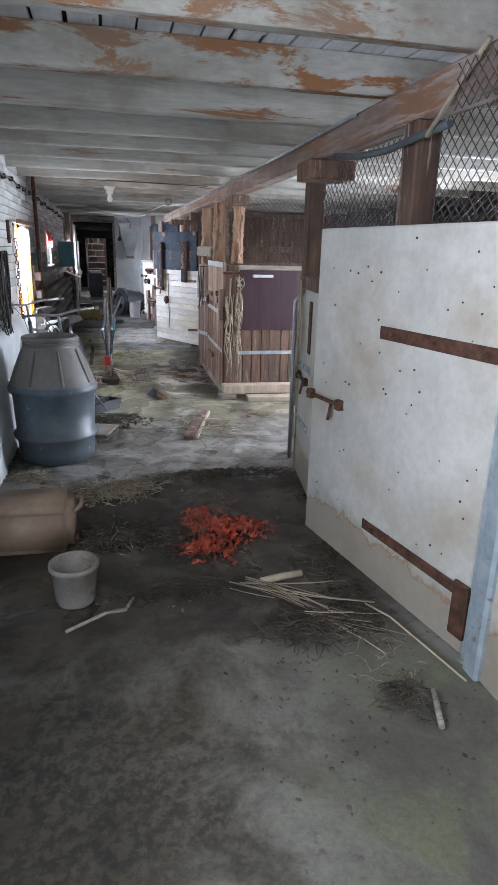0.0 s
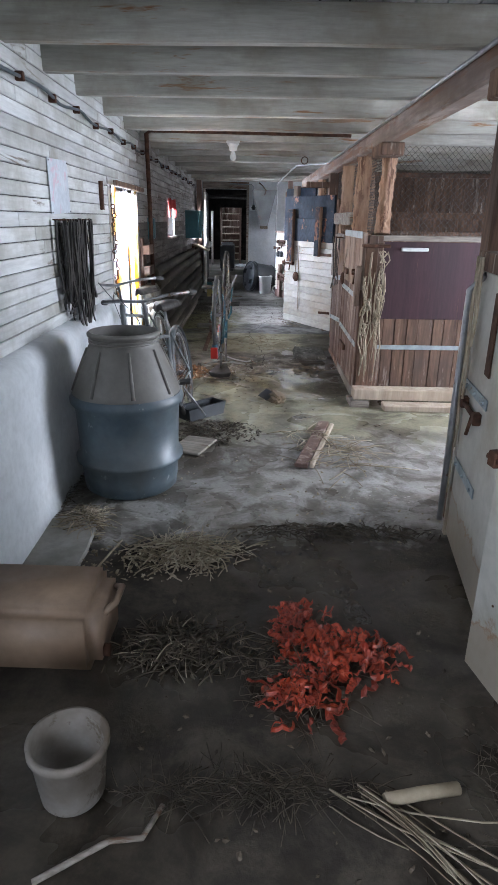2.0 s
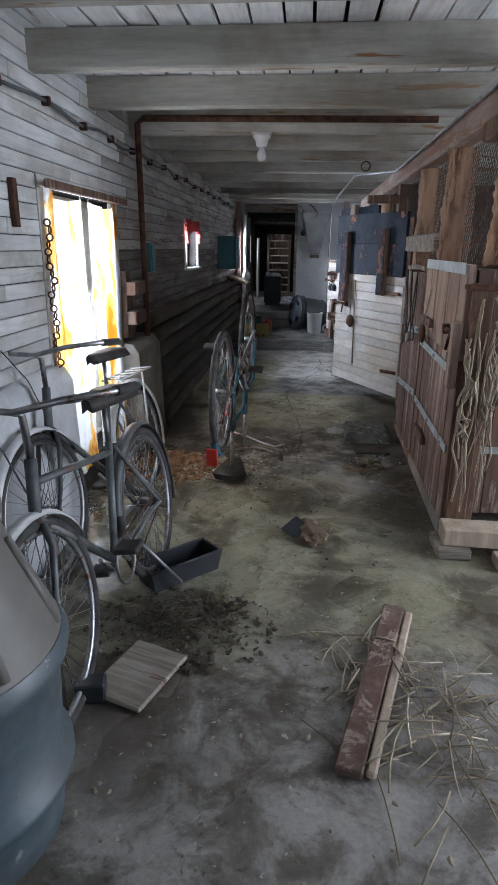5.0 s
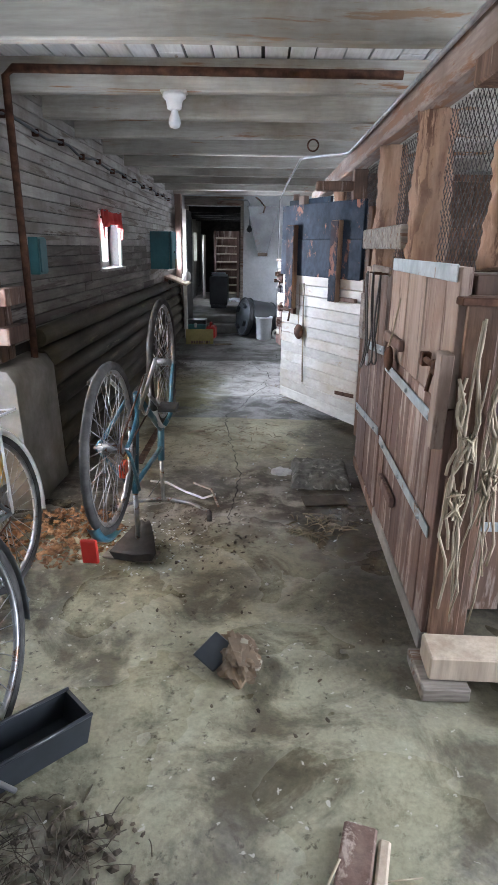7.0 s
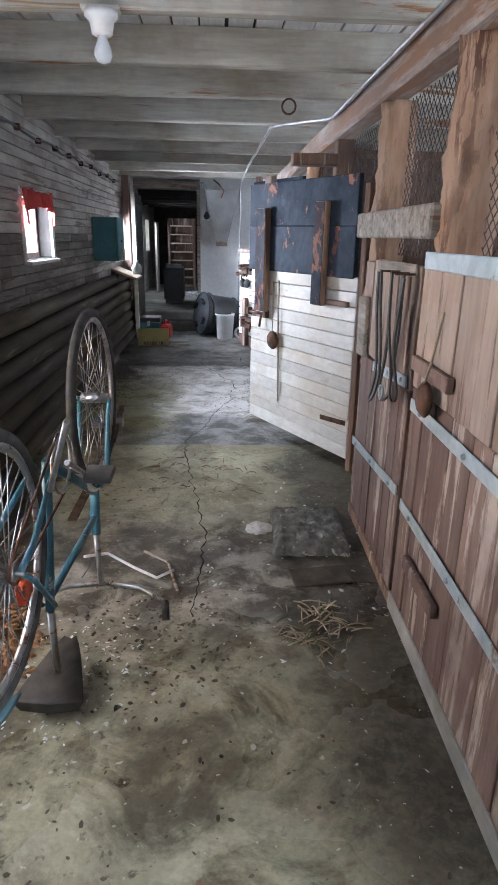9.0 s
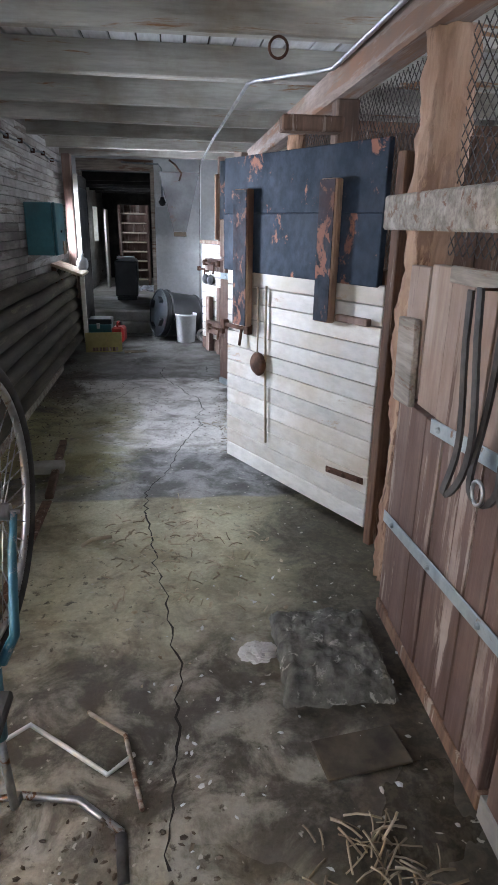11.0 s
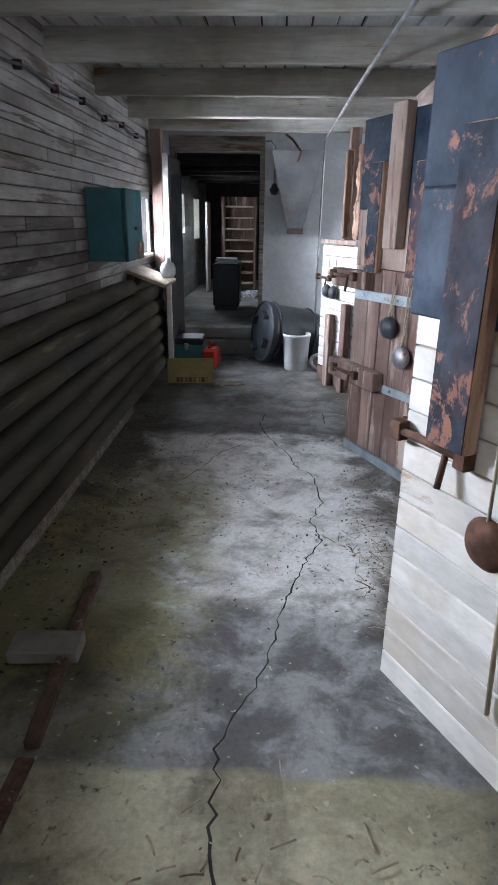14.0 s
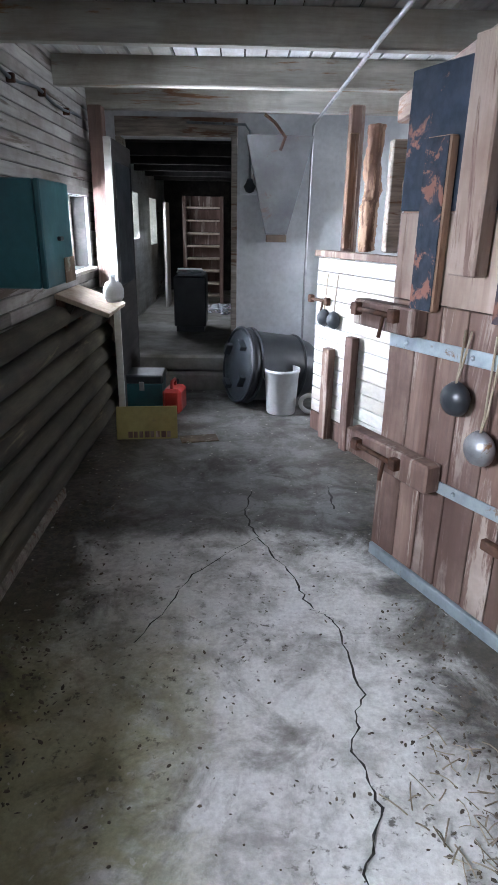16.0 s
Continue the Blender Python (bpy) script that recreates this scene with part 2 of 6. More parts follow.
M["bike_blue"] = surface("blue_enamel", (0.02, 0.10, 0.15), (0.05, 0.18, 0.24), (1, 1, 1), 12, 0.45, 0.1, (0.3, 0.3, 0.3), 0.66)
M["harness_leather"] = surface("dry_black_leather", (0.010, 0.009, 0.009), (0.035, 0.032, 0.030), (1, 1, 1), 16, 0.5, 0.4)
M["bulb"] = surface("milky_glass_bulb", (0.60, 0.64, 0.66), (0.70, 0.74, 0.76), (1, 1, 1), 3, 0.15, 0.0)
M["porcelain"] = surface("white_porcelain", (0.60, 0.61, 0.60), (0.74, 0.75, 0.74), (1, 1, 1), 5, 0.3, 0.05, None, 0, (0.3, 0.28, 0.24), 0.66)
M["mud_white"] = surface("mud_caked_white", (0.34, 0.32, 0.29), (0.58, 0.56, 0.53), (1, 1, 1), 6, 0.8, 0.3, (0.09, 0.07, 0.05), 0.60, (0.16, 0.13, 0.10), 0.52)
M["mud"] = surface("wet_dark_mud", (0.028, 0.024, 0.019), (0.075, 0.066, 0.052), (1, 1, 1), 5, 0.45, 0.5, None, 0, (0.10, 0.095, 0.05), 0.6)
M["wire"] = surface("rusty_wire", (0.06, 0.05, 0.045), (0.18, 0.16, 0.15), (1, 1, 1), 30, 0.6, 0.0, metal=0.6)
M["straw"] = surface("pale_straw", (0.34, 0.28, 0.19), (0.66, 0.59, 0.45), (1, 1, 1), 9, 0.8, 0.1, island=True)
M["dirt"] = surface("muddy_litter", (0.05, 0.04, 0.03), (0.17, 0.14, 0.10), (1, 1, 1), 9, 0.9, 0.6, island=True)
M["leaf"] = surface("dry_brown_leaves", (0.20, 0.09, 0.04), (0.46, 0.27, 0.14), (1, 1, 1), 12, 0.8, 0.2, island=True)
M["orange_net"] = surface("orange_red_plastic_netting", (0.48, 0.04, 0.015), (0.80, 0.13, 0.05), (1, 1, 1), 20, 0.45, 0.4, (0.10, 0.035, 0.025), 0.61, (0.16, 0.028, 0.018), 0.60, island=True)
M["paper"] = surface("faded_paper_poster", (0.56, 0.62, 0.68), (0.70, 0.75, 0.80), (1, 1, 1), 7, 0.7, 0.05, (0.55, 0.42, 0.48), 0.60)
M["yellow_board"] = surface("yellow_painted_board", (0.30, 0.26, 0.09), (0.42, 0.36, 0.14), (1, 1, 1), 5, 0.6, 0.15, (0.2, 0.15, 0.1), 0.7)
M["red_cloth"] = surface("red_curtain", (0.42, 0.03, 0.03), (0.60, 0.07, 0.06), (1, 1, 1), 8, 0.9, 0.2)
M["crack"] = surface("crack_shadow_gap", (0.012, 0.011, 0.010), (0.03, 0.028, 0.025), (1, 1, 1), 8, 0.95, 0.0)
M["black_cable"] = surface("cable_sheath", (0.05, 0.06, 0.07), (0.10, 0.12, 0.13), (1, 1, 1), 8, 0.6, 0.0)
M["cardboard"] = surface("brown_cardboard", (0.14, 0.09, 0.055), (0.30, 0.21, 0.13), (1, 1, 1), 9, 0.8, 0.4, (0.40, 0.38, 0.30), 0.62, (0.06, 0.05, 0.035), 0.55)
M["rough_slab"] = surface("rough_broken_concrete", (0.05, 0.05, 0.042), (0.22, 0.215, 0.19), (1, 1, 1), 16, 0.95, 1.0, (0.32, 0.31, 0.28), 0.64, (0.05, 0.055, 0.03), 0.56, fine=60)


def stained_plastic():
    """Translucent sheet over a window: white, with orange rust-like stains running down."""
    m = bpy.data.materials.new("stained_translucent_sheet")
    m.use_nodes = True
    nt = m.node_tree
    vec = coords(nt, (1, 2.4, 0.8))
    n = noise_tex(nt, vec, 2.6, 7, 0.6, 0.5)
    col = ramp(nt, n, [(0.49, (0.95, 0.97, 1.0)), (0.53, (0.95, 0.60, 0.18)), (0.62, (0.80, 0.25, 0.02))])
    tr = nt.nodes.new("ShaderNodeBsdfTranslucent")
    cl = nt.nodes.new("ShaderNodeBsdfTransparent")
    nt.links.new(col, tr.inputs[0])
    nt.links.new(col, cl.inputs[0])
    both = nt.nodes.new("ShaderNodeMixShader")
    both.inputs[0].default_value = 0.45
    nt.links.new(tr.outputs[0], both.inputs[1])
    nt.links.new(cl.outputs[0], both.inputs[2])
    nt.links.new(both.outputs[0], nt.nodes["Material Output"].inputs[0])
    return m


def glow(name, color, strength):
    m = bpy.data.materials.new(name)
    m.use_nodes = True
    b = m.node_tree.nodes["Principled BSDF"]
    b.inputs["Base Color"].default_value = (*color, 1)
    b.inputs["Emission Color"].default_value = (*color, 1)
    b.inputs["Emission Strength"].default_value = strength
    return m


def glass():
    m = bpy.data.materials.new("dusty_window_glass")
    m.use_nodes = True
    b = m.node_tree.nodes["Principled BSDF"]
    b.inputs["Transmission Weight"].default_value = 1.0
    b.inputs["Roughness"].default_value = 0.08
    b.inputs["Base Color"].default_value = (0.92, 0.96, 0.97, 1)
    return m


M["sheet"] = stained_plastic()
M["sky_glow"] = glow("bright_overcast_distance", (0.93, 0.97, 1.0), 2.5)
M["glass"] = glass()


def floor_material():
    """Poured concrete: damp and dark near the start, muddy and wet over the middle, pale and dry towards the far end,
    with some window light and wall shade painted in.
    """
    m = bpy.data.materials.new("damp_concrete_floor")
    m.use_nodes = True
    nt = m.node_tree
    bsdf = nt.nodes["Principled BSDF"]
    pos = nt.nodes.new("ShaderNodeNewGeometry").outputs["Position"]
    sep = nt.nodes.new("ShaderNodeSeparateXYZ")
    nt.links.new(pos, sep.inputs[0])

    def warped(axis, fac, amount):
        """A coordinate of the floor, made uneven by a noise of that many metres."""
        n = nt.nodes.new("ShaderNodeMath")
        n.operation = "MULTIPLY_ADD"
        nt.links.new(fac, n.inputs[0])
        n.inputs[1].default_value = amount
        shift = nt.nodes.new("ShaderNodeMath")
        shift.operation = "SUBTRACT"
        nt.links.new(sep.outputs[axis], shift.inputs[0])
        shift.inputs[1].default_value = amount * 0.5
        nt.links.new(shift.outputs[0], n.inputs[2])
        return n.outputs[0]

    def band(value, a, b):
        """Rises from 0 at a to 1 at b."""
        n = nt.nodes.new("ShaderNodeMapRange")
        n.interpolation_type = "SMOOTHSTEP"
        nt.links.new(value, n.inputs["Value"])
        n.inputs["From Min"].default_value, n.inputs["From Max"].default_value = (a, b) if a < b else (b, a)
        n.inputs["To Min"].default_value, n.inputs["To Max"].default_value = (0, 1) if a < b else (1, 0)
        return n.outputs["Result"]

    def times(*facs):
        out = facs[0]
        for f in facs[1:]:
            n = nt.nodes.new("ShaderNodeMath")
            n.operation = "MULTIPLY"
            for k, v in enumerate((out, f)):
                if isinstance(v, (int, float)):
                    n.inputs[k].default_value = v
                else:
                    nt.links.new(v, n.inputs[k])
            out = n.outputs[0]
        return out

    big = noise_tex(nt, pos, 1.1, 5, 0.55, 0.4)
    mid = noise_tex(nt, pos, 4.5, 8, 0.68, 0.4)
    rag = noise_tex(nt, pos, 2.6, 9, 0.68, 0.5)
    fine = noise_tex(nt, pos, 55, 5, 0.7)
    grit = noise_tex(nt, pos, 26, 6, 0.7, 0.3)
    y = warped("Y", rag, 1.0)
    x = warped("X", rag, 1.3)

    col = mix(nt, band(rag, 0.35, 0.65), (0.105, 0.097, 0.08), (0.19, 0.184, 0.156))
    # dark wet stretch with a firm edge, then streaked concrete, pale with side-door light painted in
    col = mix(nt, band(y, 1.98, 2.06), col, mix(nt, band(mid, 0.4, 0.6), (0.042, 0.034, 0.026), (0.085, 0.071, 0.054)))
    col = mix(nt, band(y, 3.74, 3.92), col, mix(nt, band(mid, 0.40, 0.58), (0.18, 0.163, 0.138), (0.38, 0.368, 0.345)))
    soak = times(band(x, 0.42, 0.0), band(y, 4.3, 4.9))
    col = mix(nt, times(soak, 0.85), col, (0.066, 0.052, 0.037))
    # olive mud water with pale silt clouds
    silt = mix(nt, band(rag, 0.38, 0.56), (0.12, 0.107, 0.070), (0.37, 0.358, 0.255))
    col = mix(nt, band(y, 5.0, 5.7), col, silt)
    trodden = mix(nt, band(mid, 0.42, 0.60), (0.10, 0.09, 0.072), (0.34, 0.325, 0.275))
    col = mix(nt, band(y, 7.0, 7.6), col, trodden)
    olive = mix(nt, band(rag, 0.36, 0.60), (0.30, 0.28, 0.18), (0.55, 0.53, 0.375))
    col = mix(nt, band(y, 8.0, 8.7), col, olive)
    # dry pale pour with a straight joint, whitened further for the window's light, then a damp grey one
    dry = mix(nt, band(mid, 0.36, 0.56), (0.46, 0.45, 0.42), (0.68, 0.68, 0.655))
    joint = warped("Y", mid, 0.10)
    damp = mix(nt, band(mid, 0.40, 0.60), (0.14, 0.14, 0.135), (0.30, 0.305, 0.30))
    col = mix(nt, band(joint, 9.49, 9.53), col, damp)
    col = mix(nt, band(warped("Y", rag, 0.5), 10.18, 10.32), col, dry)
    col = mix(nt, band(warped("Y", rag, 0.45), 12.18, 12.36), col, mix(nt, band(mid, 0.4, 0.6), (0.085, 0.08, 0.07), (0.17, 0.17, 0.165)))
    # mud trodden and swept aside along both edges, flecked; wall shade painted in at left
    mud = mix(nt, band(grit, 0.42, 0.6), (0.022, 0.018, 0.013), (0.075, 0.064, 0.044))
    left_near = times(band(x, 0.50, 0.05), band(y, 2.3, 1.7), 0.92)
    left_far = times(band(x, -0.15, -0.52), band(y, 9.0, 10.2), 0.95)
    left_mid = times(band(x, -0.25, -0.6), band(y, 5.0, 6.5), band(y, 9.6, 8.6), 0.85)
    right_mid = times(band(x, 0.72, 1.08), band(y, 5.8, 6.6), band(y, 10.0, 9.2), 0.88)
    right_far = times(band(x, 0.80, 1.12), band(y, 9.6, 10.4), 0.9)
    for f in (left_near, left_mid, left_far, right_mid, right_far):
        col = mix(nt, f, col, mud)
    green = times(band(x, 0.55, 0.95), band(y, 2.2, 1.5), band(rag, 0.40, 0.6), 0.55)
    col = mix(nt, green, col, (0.115, 0.13, 0.04))
    moss = times(band(x, 0.3, 0.0), band(y, 9.4, 10.0), band(y, 12.0, 11.0), band(rag, 0.34, 0.52), 0.8)
    col = mix(nt, moss, col, (0.30, 0.285, 0.13))
    # grain, smears and flecks of dirt
    col = mix(nt, 0.5, col, ramp(nt, mid, [(0.33, g(0.45)), (0.58, g(1.0))]), "MULTIPLY")
    col = mix(nt, 0.55, col, ramp(nt, fine, [(0.3, g(0.5)), (0.65, g(1.0))]), "MULTIPLY")
    smear = noise_tex(nt, pos, 2.3, 8, 0.7, 0.8)
    col = mix(nt, ramp(nt, smear, [(0.55, g(0)), (0.68, g(0.65))]), col, (0.055, 0.046, 0.032))
    spots = noise_tex(nt, pos, 24, 6, 0.65, 0.3)
    flecks = times(ramp(nt, spots, [(0.58, g(0)), (0.66, g(0.85))]), band(big, 0.38, 0.6))
    col = mix(nt, flecks, col, (0.045, 0.037, 0.027))
    pale = noise_tex(nt, pos, 31, 3, 0.5, 0.3)
    col = mix(nt, times(ramp(nt, pale, [(0.68, g(0)), (0.71, g(0.8))]), band(y, 3.4, 4.0)), col, (0.45, 0.43, 0.38))
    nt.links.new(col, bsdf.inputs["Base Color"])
    # wet patches
    puddle = band(noise_tex(nt, pos, 1.6, 4, 0.5, 0.3), 0.40, 0.56)
    zone = ramp(nt, times(sep.outputs["Y"], 0.0625), [(0.0, g(0.35)), (0.12, g(0.4)), (0.14, g(0.75)), (0.30, g(0.8)), (0.35, g(1.0)), (0.46, g(0.9)), (0.52, g(0.45)), (0.58, g(0.35)), (0.62, g(0.05)), (0.76, g(0.05)), (0.79, g(0.4))])
    wetness = times(zone, puddle)
    nt.links.new(ramp(nt, wetness, [(0.05, g(0.85)), (0.45, g(0.42)), (0.9, g(0.20))]), bsdf.inputs["Roughness"])
    b = node(nt, "ShaderNodeBump", Strength=0.6, Distance=0.008)
    nt.links.new(mix(nt, wetness, mix(nt, 0.5, fine, grit), g(0.5)), b.inputs["Height"])
    nt.links.new(b.outputs[0], bsdf.inputs["Normal"])
    return m


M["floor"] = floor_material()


# ---- mesh helpers ----
def box(bm, lo, hi, m=None, bevel=0.0):
    """A box between two corners, its edges chamfered."""
    lo, hi = Vector(lo), Vector(hi)
    vs = bmesh.ops.create_cube(bm, size=1.0)["verts"]
    c, s = (lo + hi) / 2, hi - lo
    for v in vs:
        v.co = Vector((v.co.x * s.x, v.co.y * s.y, v.co.z * s.z)) + c
    if bevel:
        es = list({e for v in vs for e in v.link_edges})
        out = bmesh.ops.bevel(bm, geom=es, offset=bevel, segments=1, affect="EDGES", clamp_overlap=True)
        vs = list({v for f in out["faces"] for v in f.verts} | {v for v in vs if v.is_valid})
    if m is not None:
        bmesh.ops.transform(bm, matrix=m, verts=vs)
    return vs


def tube(bm, pts, r, n=8, closed=False):
    """A round bar along a line of points; r is one radius or one for each point."""
    pts = [Vector(p) for p in pts]
    k = len(pts)
    rs = r if isinstance(r, (list, tuple)) else [r] * k
    rings = []
    side = None
    for i, p in enumerate(pts):
        a = pts[i - 1] if (i or closed) else p
        b = pts[(i + 1) % k] if (i < k - 1 or closed) else p
        d = (b - a).normalized()
        if side is None:
            side = d.orthogonal().normalized()
        side = (side - d * side.dot(d)).normalized()
        up = d.cross(side)
        rings.append([bm.verts.new(p + (side * math.cos(j * math.tau / n) + up * math.sin(j * math.tau / n)) * rs[i]) for j in range(n)])
    for i in range(k if closed else k - 1):
        a, b = rings[i], rings[(i + 1) % k]
        for j in range(n):
            bm.faces.new((a[j], a[(j + 1) % n], b[(j + 1) % n], b[j])).smooth = True
    if not closed:
        bm.faces.new(rings[0][::-1])
        bm.faces.new(rings[-1])


def lathe(bm, profile, n=32, m=None, cap=True):
    """A turned shape from (radius, height) pairs."""
    m = m or Matrix()
    rings = [[bm.verts.new(m @ Vector((r * math.cos(j * math.tau / n), r * math.sin(j * math.tau / n), z))) for j in range(n)] for r, z in profile]
    for a, b in zip(rings, rings[1:]):
        for j in range(n):
            bm.faces.new((a[j], a[(j + 1) % n], b[(j + 1) % n], b[j])).smooth = True
    if cap:
        bm.faces.new(rings[0][::-1])
        bm.faces.new(rings[-1])


def ring(bm, c, ax, radius, r, n=40, k=8):
    """A torus round the axis ax."""
    ax = Vector(ax).normalized()
    u = ax.orthogonal().normalized()
    w = ax.cross(u)
    tube(bm, [Vector(c) + (u * math.cos(i * math.tau / n) + w * math.sin(i * math.tau / n)) * radius for i in range(n)], r, k, True)


def link(name, bm, material):
    bmesh.ops.recalc_face_normals(bm, faces=bm.faces[:])
    me = bpy.data.meshes.new(name)
    bm.to_mesh(me)
    bm.free()
    me.materials.append(M[material])
    return new(name, me)


def part(name, bm, material, parent, label=""):
    ob = link(name, bm, material)
    ob.parent = parent
    return tagged(ob, label)


def thing(name, label, category, at=None, group="", kind=""):
    ob = new(name)
    ob.empty_display_size = 0.1
    if at is not None:
        ob.matrix_basis = at
    return tagged(ob, label, category, group, kind)


def single(name, bm, material, label, category, group="", kind="", at=None):
    ob = link(name, bm, material)
    if at is not None:
        ob.matrix_basis = at
    return tagged(ob, label, category, group, kind)


def bx(name, material, parent, lo, hi, m=None, bevel=0.004, label=""):
    bm = bmesh.new()
    box(bm, lo, hi, m, bevel)
    return part(name, bm, material, parent, label)


def tb(name, material, parent, pts, r, n=8, closed=False, label=""):
    bm = bmesh.new()
    tube(bm, pts, r, n, closed)
    return part(name, bm, material, parent, label)


def shared(name, me, parent, m):
    ob = new(name, me)
    ob.parent = parent
    ob.matrix_basis = m
    return ob


def arc(c, r, a0, a1, n, u=(1, 0, 0), w=(0, 0, 1)):
    c, u, w = Vector(c), Vector(u), Vector(w)
    return [c + (u * math.cos(a0 + (a1 - a0) * i / n) + w * math.sin(a0 + (a1 - a0) * i / n)) * r for i in range(n + 1)]


def along(x0, y0, x1, y1, z=0.0):
    """A pose at one end of a line on the floor, local x running to its other end; and the line's length."""
    return pose(x0, y0, z, 0, 0, math.degrees(math.atan2(y1 - y0, x1 - x0))), math.hypot(x1 - x0, y1 - y0)


# ---- structure ----
LEFT, RIGHT, NEAR, END, BEAM_Z, TOP = -0.86, 4.4, -3.0, 15.0, 2.2, 2.36
# the first opening is unseen, added for the near fill lamp
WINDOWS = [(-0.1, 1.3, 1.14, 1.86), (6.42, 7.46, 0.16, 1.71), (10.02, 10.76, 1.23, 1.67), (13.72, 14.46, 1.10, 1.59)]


def wall_with_openings(name, along_y, at, thick, a0, a1, z0, z1, holes, material, label):
    """A wall with its openings cut through it, made of the blocks between them."""
    bm = bmesh.new()
    cuts = sorted({a0, a1, *[h[0] for h in holes], *[h[1] for h in holes]})
    for a, b in zip(cuts, cuts[1:]):
        spans = [(z0, z1)]
        for h in holes:
            if h[0] <= a and h[1] >= b:
                spans = [(z0, h[2]), (h[3], z1)]
        for lo, hi in spans:
            if hi - lo > 0.01:
                if along_y:
                    box(bm, (min(at, at + thick), a, lo), (max(at, at + thick), b, hi))
                else:
                    box(bm, (a, min(at, at + thick), lo), (b, max(at, at + thick), hi))
    return single(name, bm, material, label, "wall", kind="structure")


bm = bmesh.new()
bmesh.ops.create_grid(bm, x_segments=60, y_segments=180, size=1)
for v in bm.verts:
    v.co = Vector(((v.co.x + 1) / 2 * 6.6 - 1.2, (v.co.y + 1) / 2 * 18.3 - 3.1, 0))
    v.co.z = 0.006 * noise.noise(v.co * 1.3) + 0.003 * noise.noise(v.co * 5)
for f in bm.faces:
    f.smooth = True
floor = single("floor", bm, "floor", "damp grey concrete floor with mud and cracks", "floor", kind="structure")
bm = bmesh.new()
bmesh.ops.create_grid(bm, x_segments=2, y_segments=2, size=400, matrix=Matrix.Translation((0, 0, -0.4)))
single("ground", bm, "dirt", "dark earth yard outside the barn", "ground", kind="structure")

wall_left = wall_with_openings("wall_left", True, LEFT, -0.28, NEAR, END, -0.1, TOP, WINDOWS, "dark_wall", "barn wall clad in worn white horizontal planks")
# the last two openings are unseen, added for the stall lamps
wall_with_openings("wall_right", True, RIGHT, 0.25, NEAR, END, -0.1, TOP, [(2.1, 3.1, 1.15, 1.85), (4.5, 6.1, 0.02, 2.0), (7.55, 8.0, 1.2, 1.6), (9.7, 10.7, 1.15, 1.85), (13.6, 14.7, 1.15, 1.9)], "dark_wall", "near-black outer wall behind the stalls")
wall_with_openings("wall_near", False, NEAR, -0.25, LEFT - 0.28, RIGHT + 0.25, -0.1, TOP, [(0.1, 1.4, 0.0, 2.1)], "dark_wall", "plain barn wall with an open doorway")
wall_with_openings("wall_end", False, END, 0.2, LEFT - 0.28, RIGHT + 0.25, -0.1, TOP, [(-0.68, 0.22, 0.0, 2.06)], "plaster", "dirty white plastered end wall with a doorway")

# end room, one step up
bm = bmesh.new()
box(bm, (-1.1, END + 0.2, 0.0), (1.4, 20.6, 0.3))
single("floor_end_room", bm, "concrete", "dark raised concrete floor of the end room", "floor", kind="structure")
wall_with_openings("wall_end_room_left", True, -0.95, -0.2, END + 0.2, 20.6, 0.3, TOP, [(17.1, 17.6, 1.22, 1.74), (18.6, 19.3, 1.1, 1.72)], "white_plank", "worn grey-white planked wall of the end room")
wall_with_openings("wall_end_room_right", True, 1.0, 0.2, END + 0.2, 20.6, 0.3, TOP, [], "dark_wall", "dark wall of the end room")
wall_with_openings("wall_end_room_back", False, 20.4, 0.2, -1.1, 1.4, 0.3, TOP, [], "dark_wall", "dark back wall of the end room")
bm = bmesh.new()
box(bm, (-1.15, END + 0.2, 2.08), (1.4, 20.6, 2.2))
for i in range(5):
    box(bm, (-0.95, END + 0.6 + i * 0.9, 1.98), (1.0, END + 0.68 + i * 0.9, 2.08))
single("ceiling_end_room", bm, "dark_wall", "near-black low ceiling of the end room", "ceiling", kind="structure")
bm = bmesh.new()
box(bm, (-0.66, END - 0.03, 0.16), (0.24, END + 0.23, 0.305), None, 0.02)
box(bm, (-0.64, END - 0.06, -0.05), (0.26, END + 0.2, 0.155), None, 0.02)
single("doorstep", bm, "concrete", "worn mossy concrete step below the doorway", "step", kind="structure")

# ceiling boards and roof slab above
random.seed(3)
bm = bmesh.new()
x = LEFT - 0.05
while x < RIGHT:
    w = random.uniform(0.12, 0.15)
    y = NEAR
    while y < END + 0.1:
        y2 = min(END + 0.1, y + random.uniform(2.4, 4.4))
        dz = random.uniform(0, 0.006)
        box(bm, (x, y + 0.003, TOP + dz), (x + w - random.uniform(0.008, 0.02), y2, TOP + 0.022 + dz))
        y = y2
    x += w
ceiling = single("ceiling", bm, "ceiling_board", "whitewashed ceiling boards with dark gaps", "ceiling", kind="structure")
bm = bmesh.new()
box(bm, (LEFT - 0.4, NEAR - 0.3, TOP + 0.05), (RIGHT + 0.4, 21.0, TOP + 0.25))
single("roof_slab", bm, "dark_wall", "dark loft floor above the ceiling boards", "roof", kind="structure")

